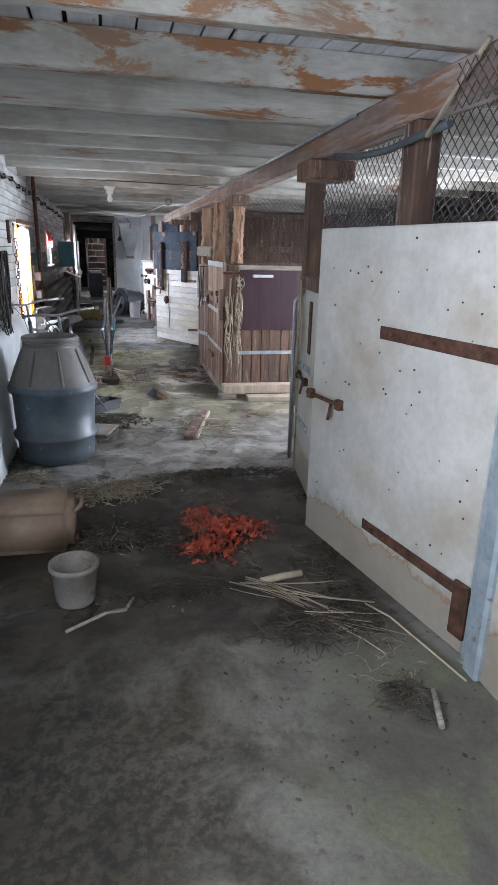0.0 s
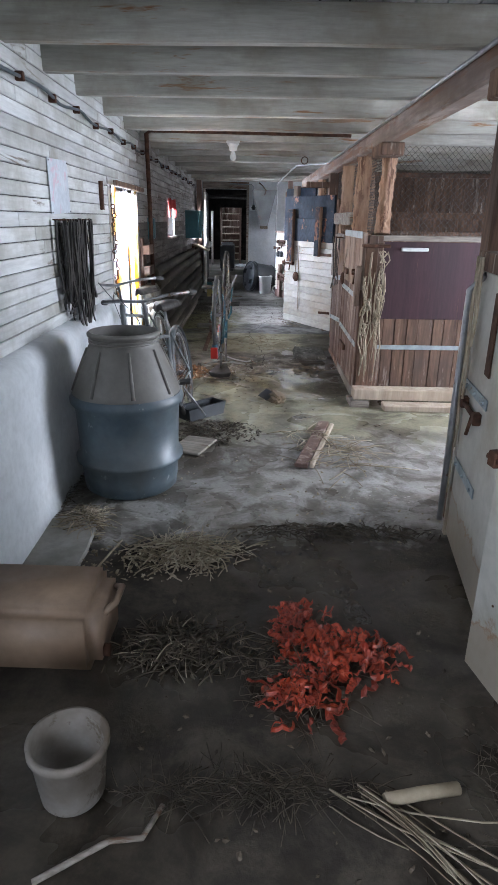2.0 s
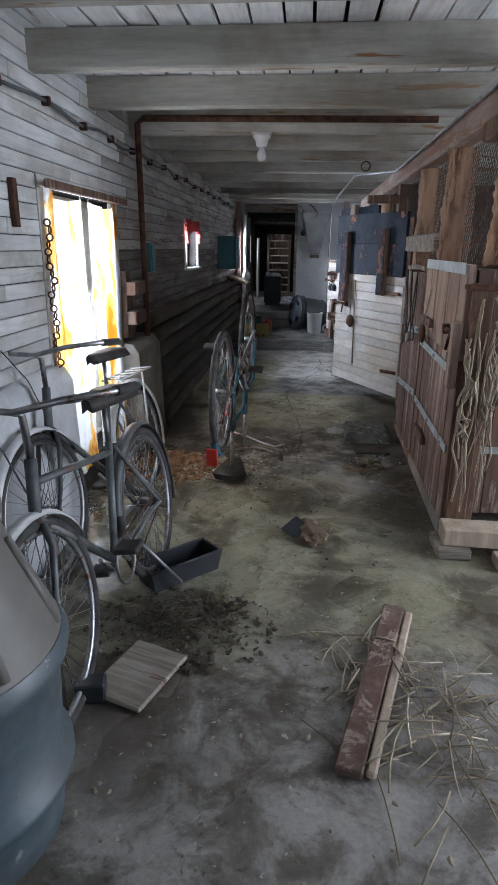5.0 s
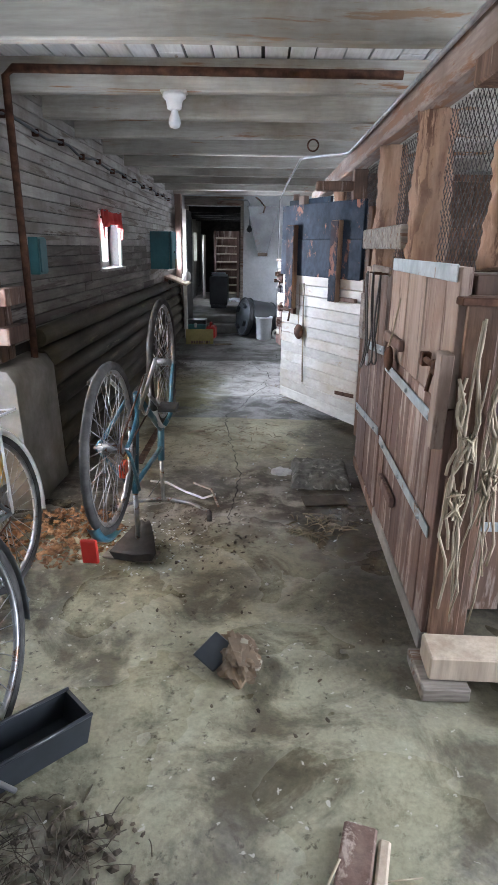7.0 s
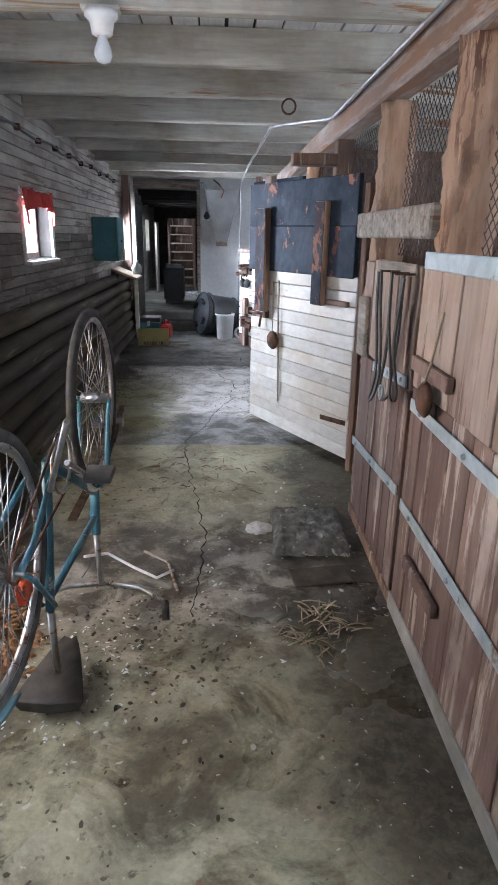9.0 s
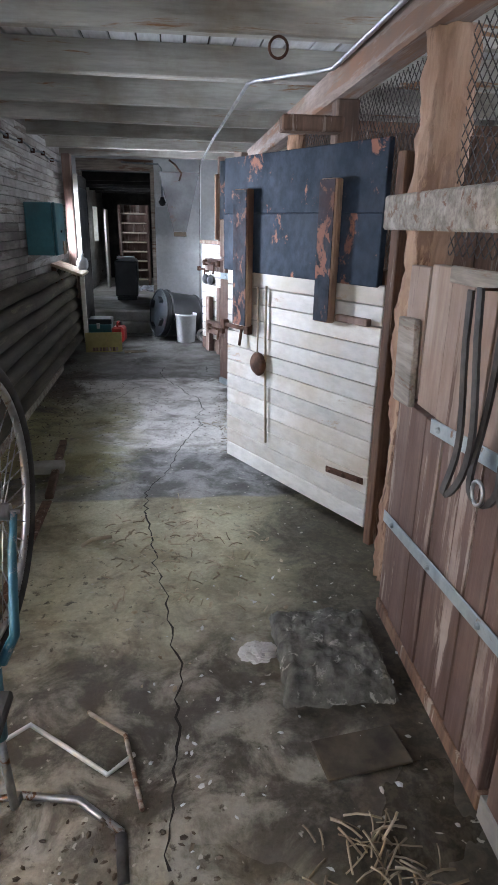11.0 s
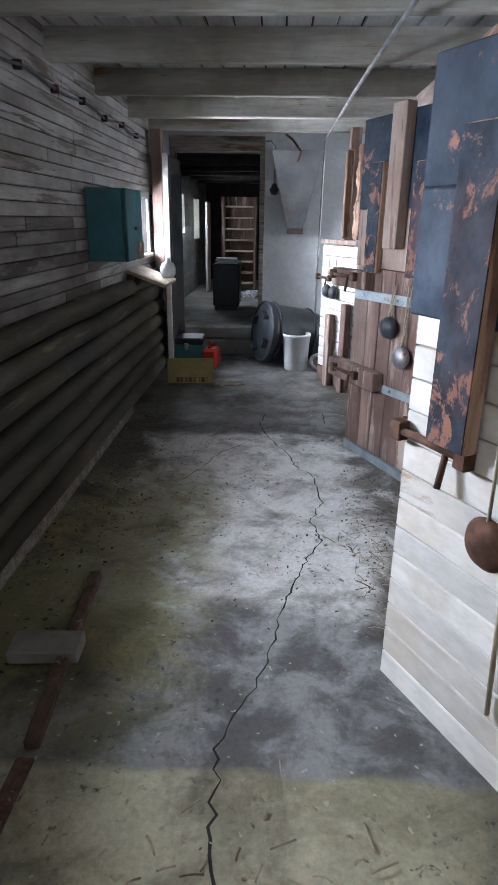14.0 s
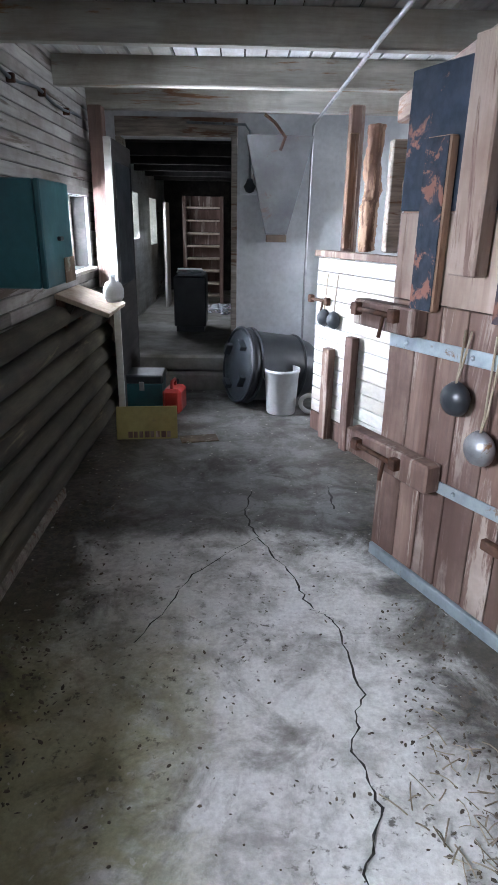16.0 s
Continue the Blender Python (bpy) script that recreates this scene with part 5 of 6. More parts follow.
def trough():
    d = thing("plastic_trough", "scratched dark plastic trough on the floor", "trough", pose(-0.085, 5.80, 0.0, 0, 0, 45))
    bm = bmesh.new()
    L, W, H = 0.19, 0.075, 0.10
    outer = [(-L, -W), (L, -W), (L, W), (-L, W)]
    v = [[bm.verts.new((x * s, y * s, z)) for x, y in outer] for s, z in ((0.9, 0.0), (1.0, H), (0.94, H), (0.84, 0.015))]
    for a, b in zip(v, v[1:]):
        for j in range(4):
            bm.faces.new((a[j], a[(j + 1) % 4], b[(j + 1) % 4], b[j]))
    bm.faces.new(v[0][::-1])
    bm.faces.new(v[-1])
    part("body", bm, "black_plastic", d)
    for s in (-1, 1):
        tb("rim", "black_plastic", d, [(-L, s * W * 0.98, H), (L, s * W * 0.98, H)], 0.006)


trough()


def floor_board(name, x, y, L, W, T, yaw, material, label, category="board", z=0.0, tilt=0):
    bm = bmesh.new()
    box(bm, (-L / 2, -W / 2, 0), (L / 2, W / 2, T), None, min(0.006, T / 3))
    return single(name, bm, material, label, category, at=pose(x, y, z + 0.004, 0, tilt, yaw))


floor_board("board", -0.09, 5.10, 0.22, 0.31, 0.018, -20, "grey_wood", "square of pale grey board on the floor")
floor_board("plank", 0.74, 5.17, 0.90, 0.085, 0.03, 74, "red_wood", "reddish-brown plank lying among straw")
floor_board("plank", 0.80, 5.15, 0.86, 0.03, 0.028, 74, "pale_wood", "thin pale batten lying beside the plank")
floor_board("plank", -0.26, 9.98, 0.86, 0.045, 0.035, 94, "old_wood", "brown batten lying on the floor", tilt=-1)
floor_board("brick", -0.33, 9.95, 0.24, 0.12, 0.05, 4, "concrete", "grey-white broken brick on the floor", "brick")
floor_board("brick", 1.08, 10.75, 0.14, 0.22, 0.03, 20, "concrete", "pale broken slab by the stall door", "slab")
floor_board("offcut", -0.02, 7.02, 0.26, 0.11, 0.012, -10, "grey_wood", "flat pale wood offcut on the muddy floor", "offcut")
floor_board("offcut", -0.22, 4.98, 0.10, 0.07, 0.07, 12, "black_plastic", "small dark battered tin on the floor", "tin")
floor_board("cardboard_piece", 0.02, 13.62, 0.26, 0.14, 0.008, 12, "cardboard", "torn brown cardboard on the floor", "cardboard")
floor_board("plank_strip", 0.98, 7.72, 0.26, 0.14, 0.01, 8, "dirt", "flat dark board trodden into the floor", "board")

bm = bmesh.new()
bmesh.ops.create_grid(bm, x_segments=44, y_segments=44, size=0.5)
top = bm.verts[:]
for v in top:
    r = max(abs(v.co.x), abs(v.co.y)) * 2
    edge = 1 + 0.10 * noise.noise(v.co * 4 + Vector((2, 0, 5))) + 0.06 * noise.noise(v.co * 13)
    v.co = Vector((v.co.x * 0.37 * edge, v.co.y * 0.46 * edge, 0.06 * (1 - r ** 14) + 0.012 * noise.noise(v.co * 8) + 0.010 * noise.noise(v.co * 26)))
for f in bm.faces:
    f.smooth = True
single("concrete_slab", bm, "rough_slab", "rough raised concrete slab by the gate", "slab", kind="structure", at=pose(0.99, 8.14, 0.0, 0, 0, -2))


def strand(bm, p, a, L, r, lift, bend):
    q = Vector(p)
    pts = []
    for k in range(4):
        u = k / 3
        pts.append(q + Vector((math.cos(a + bend * u) * L * u, math.sin(a + bend * u) * L * u, lift * math.sin(u * math.pi) + r)))
    tube(bm, pts, r, 3)


def heap(name, label, cx, cy, rx, ry, n, L, material, h=0.03, seed=0, r=0.0014, aim=None, category="straw"):
    random.seed(seed)
    bm = bmesh.new()
    for _ in range(int(n * (1.8 if aim is None else 1))):
        a, d = random.uniform(0, math.tau), random.random() ** 0.65 * random.uniform(0.7, 1.25)
        x, y = cx + rx * d * math.cos(a), cy + ry * d * math.sin(a)
        z = h * (1 - d) * random.random() + 0.004
        ang = random.uniform(0, math.tau) if aim is None else random.gauss(aim, 0.13)
        strand(bm, (x, y, z), ang, L * random.uniform(0.4, 1.2), r * random.uniform(0.6, 1.4), random.uniform(0, 0.012), random.uniform(-0.3, 0.3))
    return single(name, bm, material, label, category, "floor litter", "stuff")


def crumbs(name, label, cx, cy, rx, ry, n, size, material, seed, category="litter", flat=0.4):
    """Loose flat scraps, clods or leaves."""
    random.seed(seed)
    verts, faces = [], []
    for _ in range(n):
        a, d = random.uniform(0, math.tau), random.random() ** 0.6
        c = Vector((cx + rx * d * math.cos(a), cy + ry * d * math.sin(a), 0.004 + 0.02 * (1 - d) * random.random()))
        s = size * random.uniform(0.4, 1.3)
        m = pose(*c, random.uniform(-35, 35), random.uniform(-35, 35), random.uniform(0, 360))
        k = len(verts)
        pts = [(s, 0, 0), (0.2 * s, 0.55 * s, 0), (-0.8 * s, 0.3 * s, 0), (-0.6 * s, -0.45 * s, 0), (0.3 * s, -0.5 * s, 0)]
        verts += [m @ Vector(p) for p in pts] + [m @ Vector((0, 0, s * flat))] + [m @ Vector((0, 0, -s * 0.15))]
        for j in range(5):
            faces += [(k + j, k + (j + 1) % 5, k + 5), (k + (j + 1) % 5, k + j, k + 6)]
    me = bpy.data.meshes.new(name)
    me.from_pydata(verts, [], faces)
    me.materials.append(M[material])
    return tagged(new(name, me), label, category, "floor litter", "stuff")


STRAW = "scattered pale straw and stalks on the floor"
heap("straw", STRAW, 0.0, 3.70, 0.26, 0.14, 260, 0.12, "straw", 0.06, 100, 0.0028)
heap("straw", STRAW, -0.56, 3.98, 0.12, 0.16, 120, 0.10, "straw", 0.05, 101, 0.0026)
heap("straw", STRAW, 0.7, 3.90, 0.5, 0.08, 170, 0.07, "dirt", 0.03, 102, 0.003)
heap("straw", STRAW, 0.05, 3.04, 0.25, 0.13, 230, 0.09, "dirt", 0.05, 103, 0.003)
heap("straw", STRAW, 0.0, 3.04, 0.22, 0.11, 40, 0.10, "straw", 0.05, 143, 0.002)
heap("straw", STRAW, 0.90, 4.98, 0.26, 0.36, 55, 0.24, "straw", 0.06, 104, 0.003)
heap("straw", STRAW, 0.72, 5.3, 0.14, 0.2, 22, 0.2, "straw", 0.06, 105, 0.003)
heap("straw", STRAW, 0.80, 2.04, 0.26, 0.12, 230, 0.08, "dirt", 0.03, 106, 0.0022)
heap("straw", STRAW, 0.30, 2.45, 0.34, 0.06, 200, 0.10, "dirt", 0.03, 107)
heap("straw", STRAW, 1.02, 2.25, 0.1, 0.36, 260, 0.07, "dirt", 0.03, 108)
heap("straw", STRAW, 0.97, 1.58, 0.10, 0.10, 80, 0.06, "dirt", 0.03, 109, 0.002)
heap("straw", STRAW, 1.0, 1.80, 0.22, 0.22, 22, 0.06, "straw", 0.01, 144, 0.0015)
heap("reeds", "bundle of long pale dry reeds on the floor", 0.57, 2.44, 0.09, 0.05, 15, 0.50, "straw", 0.04, 110, 0.0036, -0.72, "reeds")
heap("reeds", "bundle of long pale dry reeds on the floor", 0.80, 2.12, 0.10, 0.06, 12, 0.30, "straw", 0.03, 111, 0.0026, -0.6, "reeds")
heap("straw", STRAW, 0.92, 7.36, 0.16, 0.16, 50, 0.09, "straw", 0.02, 112, 0.003)
heap("straw", STRAW, 0.5, 8.9, 0.35, 0.6, 60, 0.07, "straw", 0.01, 113, 0.003)
heap("straw", STRAW, 0.95, 10.6, 0.2, 0.5, 90, 0.08, "straw", 0.01, 114, 0.002)
heap("straw", STRAW, -0.72, 4.35, 0.05, 0.5, 90, 0.10, "dirt", 0.03, 115)
heap("straw", STRAW, 0.0, 5.45, 0.3, 0.22, 150, 0.09, "dirt", 0.04, 116)
crumbs("leaf_litter", "heap of dry brown leaves by the doorway", -0.42, 7.22, 0.32, 0.34, 700, 0.022, "leaf", 120, "leaves")
crumbs("mud_clods", "dark muddy clods and litter", 0.0, 5.4, 0.38, 0.3, 330, 0.019, "dirt", 121)
crumbs("mud_clods", "dark muddy clods and litter", 0.2, 7.3, 0.4, 0.4, 200, 0.011, "dirt", 122)
crumbs("plaster_crumbs", "pale plaster crumbs and scraps", 0.05, 7.15, 0.3, 0.35, 160, 0.009, "plaster", 123)
crumbs("plaster_crumbs", "pale plaster crumbs and scraps", 0.8, 7.9, 0.5, 0.8, 90, 0.011, "plaster", 124)
crumbs("mud_clods", "dark muddy clods and litter", 0.5, 3.1, 0.7, 0.9, 220, 0.012, "dirt", 125)
crumbs("mud_clods", "dark muddy clods and litter", 0.3, 11.2, 0.8, 1.2, 420, 0.007, "dirt", 126, flat=0.15)
crumbs("plaster_crumbs", "pale plaster crumbs and scraps", 0.5, 8.7, 0.45, 0.7, 70, 0.014, "straw", 127)
crumbs("mud_clods", "dark muddy clods and litter", 0.75, 1.6, 0.5, 0.5, 120, 0.011, "dirt", 128)
crumbs("plaster_crumbs", "pale plaster crumbs and scraps", 0.55, 4.3, 0.8, 0.7, 120, 0.012, "straw", 129)
crumbs("mud_clods", "dark muddy clods and litter", 0.5, 6.6, 0.7, 0.8, 130, 0.010, "dirt", 130, flat=0.15)


crumbs("straw_chaff", "pale flattened chaff and straw scraps", -0.15, 3.62, 0.36, 0.16, 260, 0.012, "straw", 131)
crumbs("straw_chaff", "pale flattened chaff and straw scraps", 0.05, 2.98, 0.26, 0.14, 110, 0.011, "dirt", 132)
crumbs("straw_chaff", "pale flattened chaff and straw scraps", -0.56, 3.95, 0.16, 0.25, 110, 0.012, "straw", 133)
crumbs("mud_clods", "dark muddy clods and litter", -0.50, 11.4, 0.25, 1.6, 620, 0.010, "dirt", 134, flat=0.2)
crumbs("mud_clods", "dark muddy clods and litter", 1.0, 11.0, 0.24, 0.8, 420, 0.008, "dirt", 135, flat=0.2)


def ribbon(bm, p, heading, length, width, height, seed):
    """A crumpled strip of plastic, twisting as it runs."""
    q, rows = Vector(p), []
    n = 9
    for k in range(n):
        u = k / (n - 1)
        a = heading + 2.2 * noise.noise(Vector((u * 2.5, seed, 0)))
        q = q + Vector((math.cos(a), math.sin(a), 0)) * length / n
        lift = height * (0.5 + 0.8 * noise.noise(Vector((u * 4, seed, 7))))
        tw = 2.6 * noise.noise(Vector((u * 3, seed, 3)))
        side = Vector((-math.sin(a) * math.cos(tw), math.cos(a) * math.cos(tw), math.sin(tw))) * width * (0.6 + 0.6 * abs(noise.noise(Vector((u * 5, seed, 9)))))
        c = Vector((q.x, q.y, max(0.006, p[2] + lift)))
        rows.append([bm.verts.new(c - side), bm.verts.new(c + Vector((0, 0, 0.004))), bm.verts.new(c + side)])
        for v in rows[-1]:
            v.co.z = max(v.co.z, 0.005)
    for r0, r1 in zip(rows, rows[1:]):
        for j in range(2):
            bm.faces.new((r0[j], r0[j + 1], r1[j + 1], r1[j]))


def netting_pile():
    """Crumpled orange-red netting torn into strips, trodden into the mud."""
    random.seed(140)
    d = thing("netting_pile", "crumpled torn orange-red plastic netting trodden into mud", "netting", pose(0.54, 2.95, 0.0))
    for k, (cx, cy, r, h) in enumerate(((-0.04, 0.20, 0.12, 0.05), (0.14, 0.02, 0.12, 0.07), (0.0, 0.02, 0.13, 0.07), (-0.06, -0.16, 0.13, 0.05))):
        bm = bmesh.new()
        for j in range(60):
            a, dd = random.uniform(0, math.tau), random.random() ** 0.6
            ribbon(bm, (cx + r * dd * math.cos(a), cy + r * dd * math.sin(a), 0.01 + h * 0.6 * (1 - dd)), random.uniform(0, math.tau), random.uniform(0.04, 0.12), random.uniform(0.005, 0.022), h * 0.5, 20 * k + j * 1.37)
        ob = part("crumpled_netting", bm, "orange_net", d)
        mod = ob.modifiers.new("thickness", "SOLIDIFY")
        mod.thickness = 0.0016
        tagged(ob, kind="stuff")


netting_pile()
crumbs("mud_clods", "dark muddy clods and litter", 0.47, 2.9, 0.2, 0.22, 110, 0.022, "dirt", 142)
heap("straw", STRAW, 0.45, 2.90, 0.2, 0.24, 130, 0.12, "dirt", 0.06, 141)


def rod(name, pts, r, material, label, category):
    bm = bmesh.new()
    tube(bm, pts, r, 8)
    return single(name, bm, material, label, category)


rod("stick", [(0.65, 2.41, 0.025), (0.75, 2.43, 0.027), (0.86, 2.45, 0.024)], 0.018, "straw", "short thick pale stick on the floor", "stick")
rod("stick", [(-0.22, 2.20, 0.01), (-0.06, 2.30, 0.014), (0.02, 2.31, 0.012), (0.06, 2.40, 0.012)], 0.008, "grey_wood", "thin bent grey twig on the floor", "stick")
rod("stick", [(1.06, 2.18, 0.012), (1.12, 2.02, 0.03), (1.18, 1.80, 0.02), (1.23, 1.61, 0.012)], 0.0045, "straw", "long thin pale twig beside the big door", "stick")
rod("stick", [(-0.42, 3.33, 0.01), (-0.37, 3.55, 0.03), (-0.32, 3.78, 0.02)], 0.005, "straw", "long pale stalk by the wall", "stick")
rod("stick", [(1.02, 1.42, 0.015), (1.08, 1.58, 0.02)], 0.011, "grey_wood", "short grey stick by the door", "stick")
rod("stick", [(0.18, 7.95, 0.012), (0.3, 7.85, 0.012), (0.36, 7.6, 0.012)], 0.007, "grey_wood", "thin grey stick on the wet floor", "stick")
rod("cord", [(-0.05, 7.75, 0.10), (0.02, 7.9, 0.03), (0.14, 7.82, 0.008), (0.26, 7.72, 0.008), (0.33, 7.78, 0.01)], 0.007, "white_plastic", "pale cord trailing over the floor", "cord")
rod("cord", [(0.02, 9.0, 0.008), (0.06, 9.06, 0.01), (0.15, 9.08, 0.008)], 0.009, "straw", "short pale curled stalk on the floor", "stalk")

bm = bmesh.new()
random.seed(150)
bmesh.ops.create_icosphere(bm, subdivisions=4, radius=1.0)
for v in bm.verts:
    n = noise.noise(v.co * 2.5) * 0.4 + noise.noise(v.co * 7) * 0.2
    v.co = Vector((v.co.x * 0.075 * (1 + n), v.co.y * 0.13 * (1 + n), max(0, 0.03 + v.co.z * 0.045 * (1 + n))))
rub = thing("rubbish", "soggy torn packaging lying in the mud", "rubbish", pose(0.52, 6.24, 0, 0, 0, 12))
part("wrapper", bm, "cardboard", rub)
bx("flap", "black_plastic", rub, (-0.10, 0.02, 0.02), (0.02, 0.12, 0.028), pose(0, 0, 0.03, 18, -20, 35))
bx("flap", "cardboard", rub, (-0.04, -0.08, 0.05), (0.05, 0.06, 0.056), pose(0, 0, 0.02, 10, 15, 10))
bm = bmesh.new()
bmesh.ops.create_icosphere(bm, subdivisions=4, radius=1.0)
for v in bm.verts:
    n = noise.noise(v.co * 2.4) * 0.45 + noise.noise(v.co * 7) * 0.16
    v.co = Vector((v.co.x * 0.06 * (1 + n), v.co.y * 0.045 * (1 + n), max(0, 0.012 + v.co.z * 0.028 * (1 + n))))
single("rag", bm, "porcelain", "small dirty white rag on the floor", "rag", at=pose(0.74, 8.17, 0))


def broken_sheet(name, cx, cy, rx, ry, top, material, label, category, seed):
    """A thin slab with a broken outline, its upper edge rounded."""
    bm = bmesh.new()
    n = 36
    rings_ = []
    for s, z in ((1.0, -0.01), (1.0, top * 0.6), (0.97, top), (0.5, top)):
        row = []
        for i in range(n):
            a = i * math.tau / n
            sq = 1 / max(abs(math.cos(a)), abs(math.sin(a))) ** 0.75
            rr = sq * s * (1 + 0.12 * noise.noise(Vector((math.cos(a) * 2, math.sin(a) * 2, seed))) + 0.05 * noise.noise(Vector((math.cos(a) * 9, math.sin(a) * 9, seed))))
            row.append(bm.verts.new((cx + rx * rr * math.cos(a), cy + ry * rr * math.sin(a), z)))
        rings_.append(row)
    for p, q in zip(rings_, rings_[1:]):
        for i in range(n):
            bm.faces.new((p[i], p[(i + 1) % n], q[(i + 1) % n], q[i]))
    bm.faces.new(rings_[-1])
    return single(name, bm, material, label, category, kind="structure")


broken_sheet("wall_kerb", -0.62, 3.62, 0.15, 0.42, 0.022, "concrete", "low pale cement kerb at the foot of the wall", "kerb", 3.0)


def crack(pts, w, seed):
    """A jagged crack in the concrete: a flat dark strip, the gap's shade in its colour."""
    random.seed(seed)
    bm = bmesh.new()
    fine = []
    for a, b in zip(pts, pts[1:]):
        for k in range(9):
            u = k / 9
            fine.append((a[0] + (b[0] - a[0]) * u + random.gauss(0, 0.008), a[1] + (b[1] - a[1]) * u))
    rows = []
    for x, y in fine:
        z = 0.006 * noise.noise(Vector((x, y, 0)) * 1.3) + 0.003 * noise.noise(Vector((x, y, 0)) * 5) + 0.0035
        ww = w * random.uniform(0.3, 1.3)
        rows.append([bm.verts.new((x - ww, y, z)), bm.verts.new((x + ww, y, z))])
    for a, b in zip(rows, rows[1:]):
        bm.faces.new((a[0], a[1], b[1], b[0]))
    single("crack", bm, "crack", "jagged dark crack running along the concrete floor", "crack", "floor cracks", "structure")


crack([(0.38, 12.23), (0.52, 11.94), (0.586, 11.66), (0.67, 11.58), (0.70, 11.2), (0.63, 11.0), (0.666, 10.8), (0.573, 10.58), (0.495, 10.3), (0.43, 9.95), (0.30, 9.58), (0.31, 9.28), (0.366, 8.9), (0.411, 8.56), (0.466, 8.1), (0.446, 7.76), (0.42, 7.4)], 0.0038, 160)
crack([(0.38, 12.8), (0.6, 12.77), (0.84, 12.83)], 0.005, 161)
crack([(0.38, 12.23), (0.33, 12.5), (0.38, 12.8)], 0.004, 162)
crack([(0.82, 12.83), (0.80, 12.5)], 0.006, 163)
crack([(0.38, 12.23), (0.1, 11.9), (-0.1, 11.4)], 0.003, 164)
bm = bmesh.new()
box(bm, (-0.26, 8.3, -0.05), (-0.21, 9.52, 0.009), None, 0.003)
single("floor_strip", bm, "old_wood", "dark wooden strip set flush in the concrete", "strip", kind="structure")

# ---- fixtures on the left wall and ceiling ----
rod("wall_pipe", [(-0.77, 7.98, 0.0), (-0.76, 7.98, 1.0), (-0.77, 7.97, 2.26), (-0.72, 7.95, 2.29), (1.28, 7.93, 2.27)], 0.022, "rust", "rusty brown iron pipe down the wall and along a beam", "pipe")
bm = bmesh.new()
pts = [(LEFT + 0.045 + 0.008 * math.sin(k * 1.3), NEAR + 0.5 + k * 0.125, 2.085 + 0.014 * math.sin(k * 0.9)) for k in range(136)]
tube(bm, pts, 0.009, 6)
cable = single("wall_cable", bm, "black_cable", "dark cable on clips along the top of the wall", "cable")
for k in range(0, 136, 4):
    bx("clip", "rust", cable, (LEFT + 0.018, pts[k][1] - 0.012, pts[k][2] - 0.02), (LEFT + 0.06, pts[k][1] + 0.012, pts[k][2] + 0.022))
rod("conduit", [(1.27, 3.2, 2.17), (1.27, 5.5, 2.16), (1.26, 9.68, 2.15), (1.20, 9.75, 2.15), (0.93, 10.02, 2.15), (0.90, 10.1, 2.15), (0.87, 12.5, 2.16), (0.86, 14.88, 2.15), (0.86, 14.92, 2.05), (0.85, 14.95, 1.0), (0.85, 14.95, 0.1)], 0.0105, "steel", "pale galvanised conduit pipe under the beams", "conduit")
rod("hose", [(1.24, 3.35, 2.0), (1.22, 3.0, 1.95), (1.24, 2.7, 1.94), (1.28, 2.45, 1.97), (1.3, 2.3, 1.98)], 0.016, "black_cable", "dark rubber hose slung from the girder", "hose")
rod("rope", [(1.26, 2.4, 1.95), (1.27, 2.2, 2.1), (1.27, 2.05, 2.19)], 0.010, "straw", "pale rope tied to the post", "rope")


def ceiling_lamp(x, y):
    d = thing("ceiling_lamp", "bare bulb in a white porcelain socket on a beam", "lamp", pose(x, y, BEAM_Z))
    bm = bmesh.new()
    lathe(bm, [(0.0, 0.0), (0.06, 0.0), (0.062, -0.02), (0.045, -0.035), (0.038, -0.075), (0.03, -0.08), (0.0, -0.08)], 24, None, False)
    part("socket", bm, "porcelain", d)
    bm = bmesh.new()
    lathe(bm, [(0.016, -0.08), (0.02, -0.095), (0.032, -0.125), (0.034, -0.145), (0.024, -0.165), (0.0, -0.172)], 20, None, False)
    part("bulb", bm, "bulb", d, "unlit milky glass bulb")
    bx("mounting_block", "white_board", d, (-0.07, -0.035, -0.004), (0.07, 0.035, 0.012))


ceiling_lamp(0.10, 8.03)
bm = bmesh.new()
ring(bm, (0.95, 9.42, 2.16), (0, 1, 0.2), 0.04, 0.006, 24, 6)
single("iron_ring", bm, "rust", "small iron ring hung from a beam", "ring")

poster = thing("poster", "faded bluish paper poster tacked to the planks", "poster", pose(LEFT + 0.022, 4.85, 1.48))
bx("sheet", "paper", poster, (0, 0, 0), (0.004, 0.38, 0.29), pose(0, 0, 0, 2, 0, 0), 0.001)
for yy, zz in ((0.01, 0.28), (0.37, 0.29), (0.01, 0.01), (0.37, 0.02)):
    bx("tack", "rust", poster, (0.004, yy - 0.004, zz - 0.004), (0.008, yy + 0.004, zz + 0.004), None, 0.001)

cab = thing("wall_cabinet", "teal painted metal wall cabinet with a closed door", "cabinet", pose(LEFT + 0.02, 12.45, 1.14))
bx("body", "teal_paint", cab, (0, 0, 0), (0.24, 0.46, 0.46), None, 0.006)
door = bx("door", "teal_paint", cab, (0.244, 0.0, 0.0), (0.272, 0.46, 0.46), None, 0.006)
bx("handle", "black_plastic", door, (0.273, 0.20, 0.20), (0.289, 0.26, 0.22))
bx("lower_flap", "cardboard", cab, (0.273, 0.28, 0.0), (0.279, 0.46, 0.12), None, 0.002)

gb = thing("small_green_box", "small green painted box fixed to the planks", "box", pose(LEFT + 0.02, 8.25, 1.25))
bx("body", "teal_paint", gb, (0, 0, 0), (0.06, 0.14, 0.22))
bx("cover", "teal_paint", gb, (0.062, 0.01, 0.01), (0.07, 0.13, 0.21))

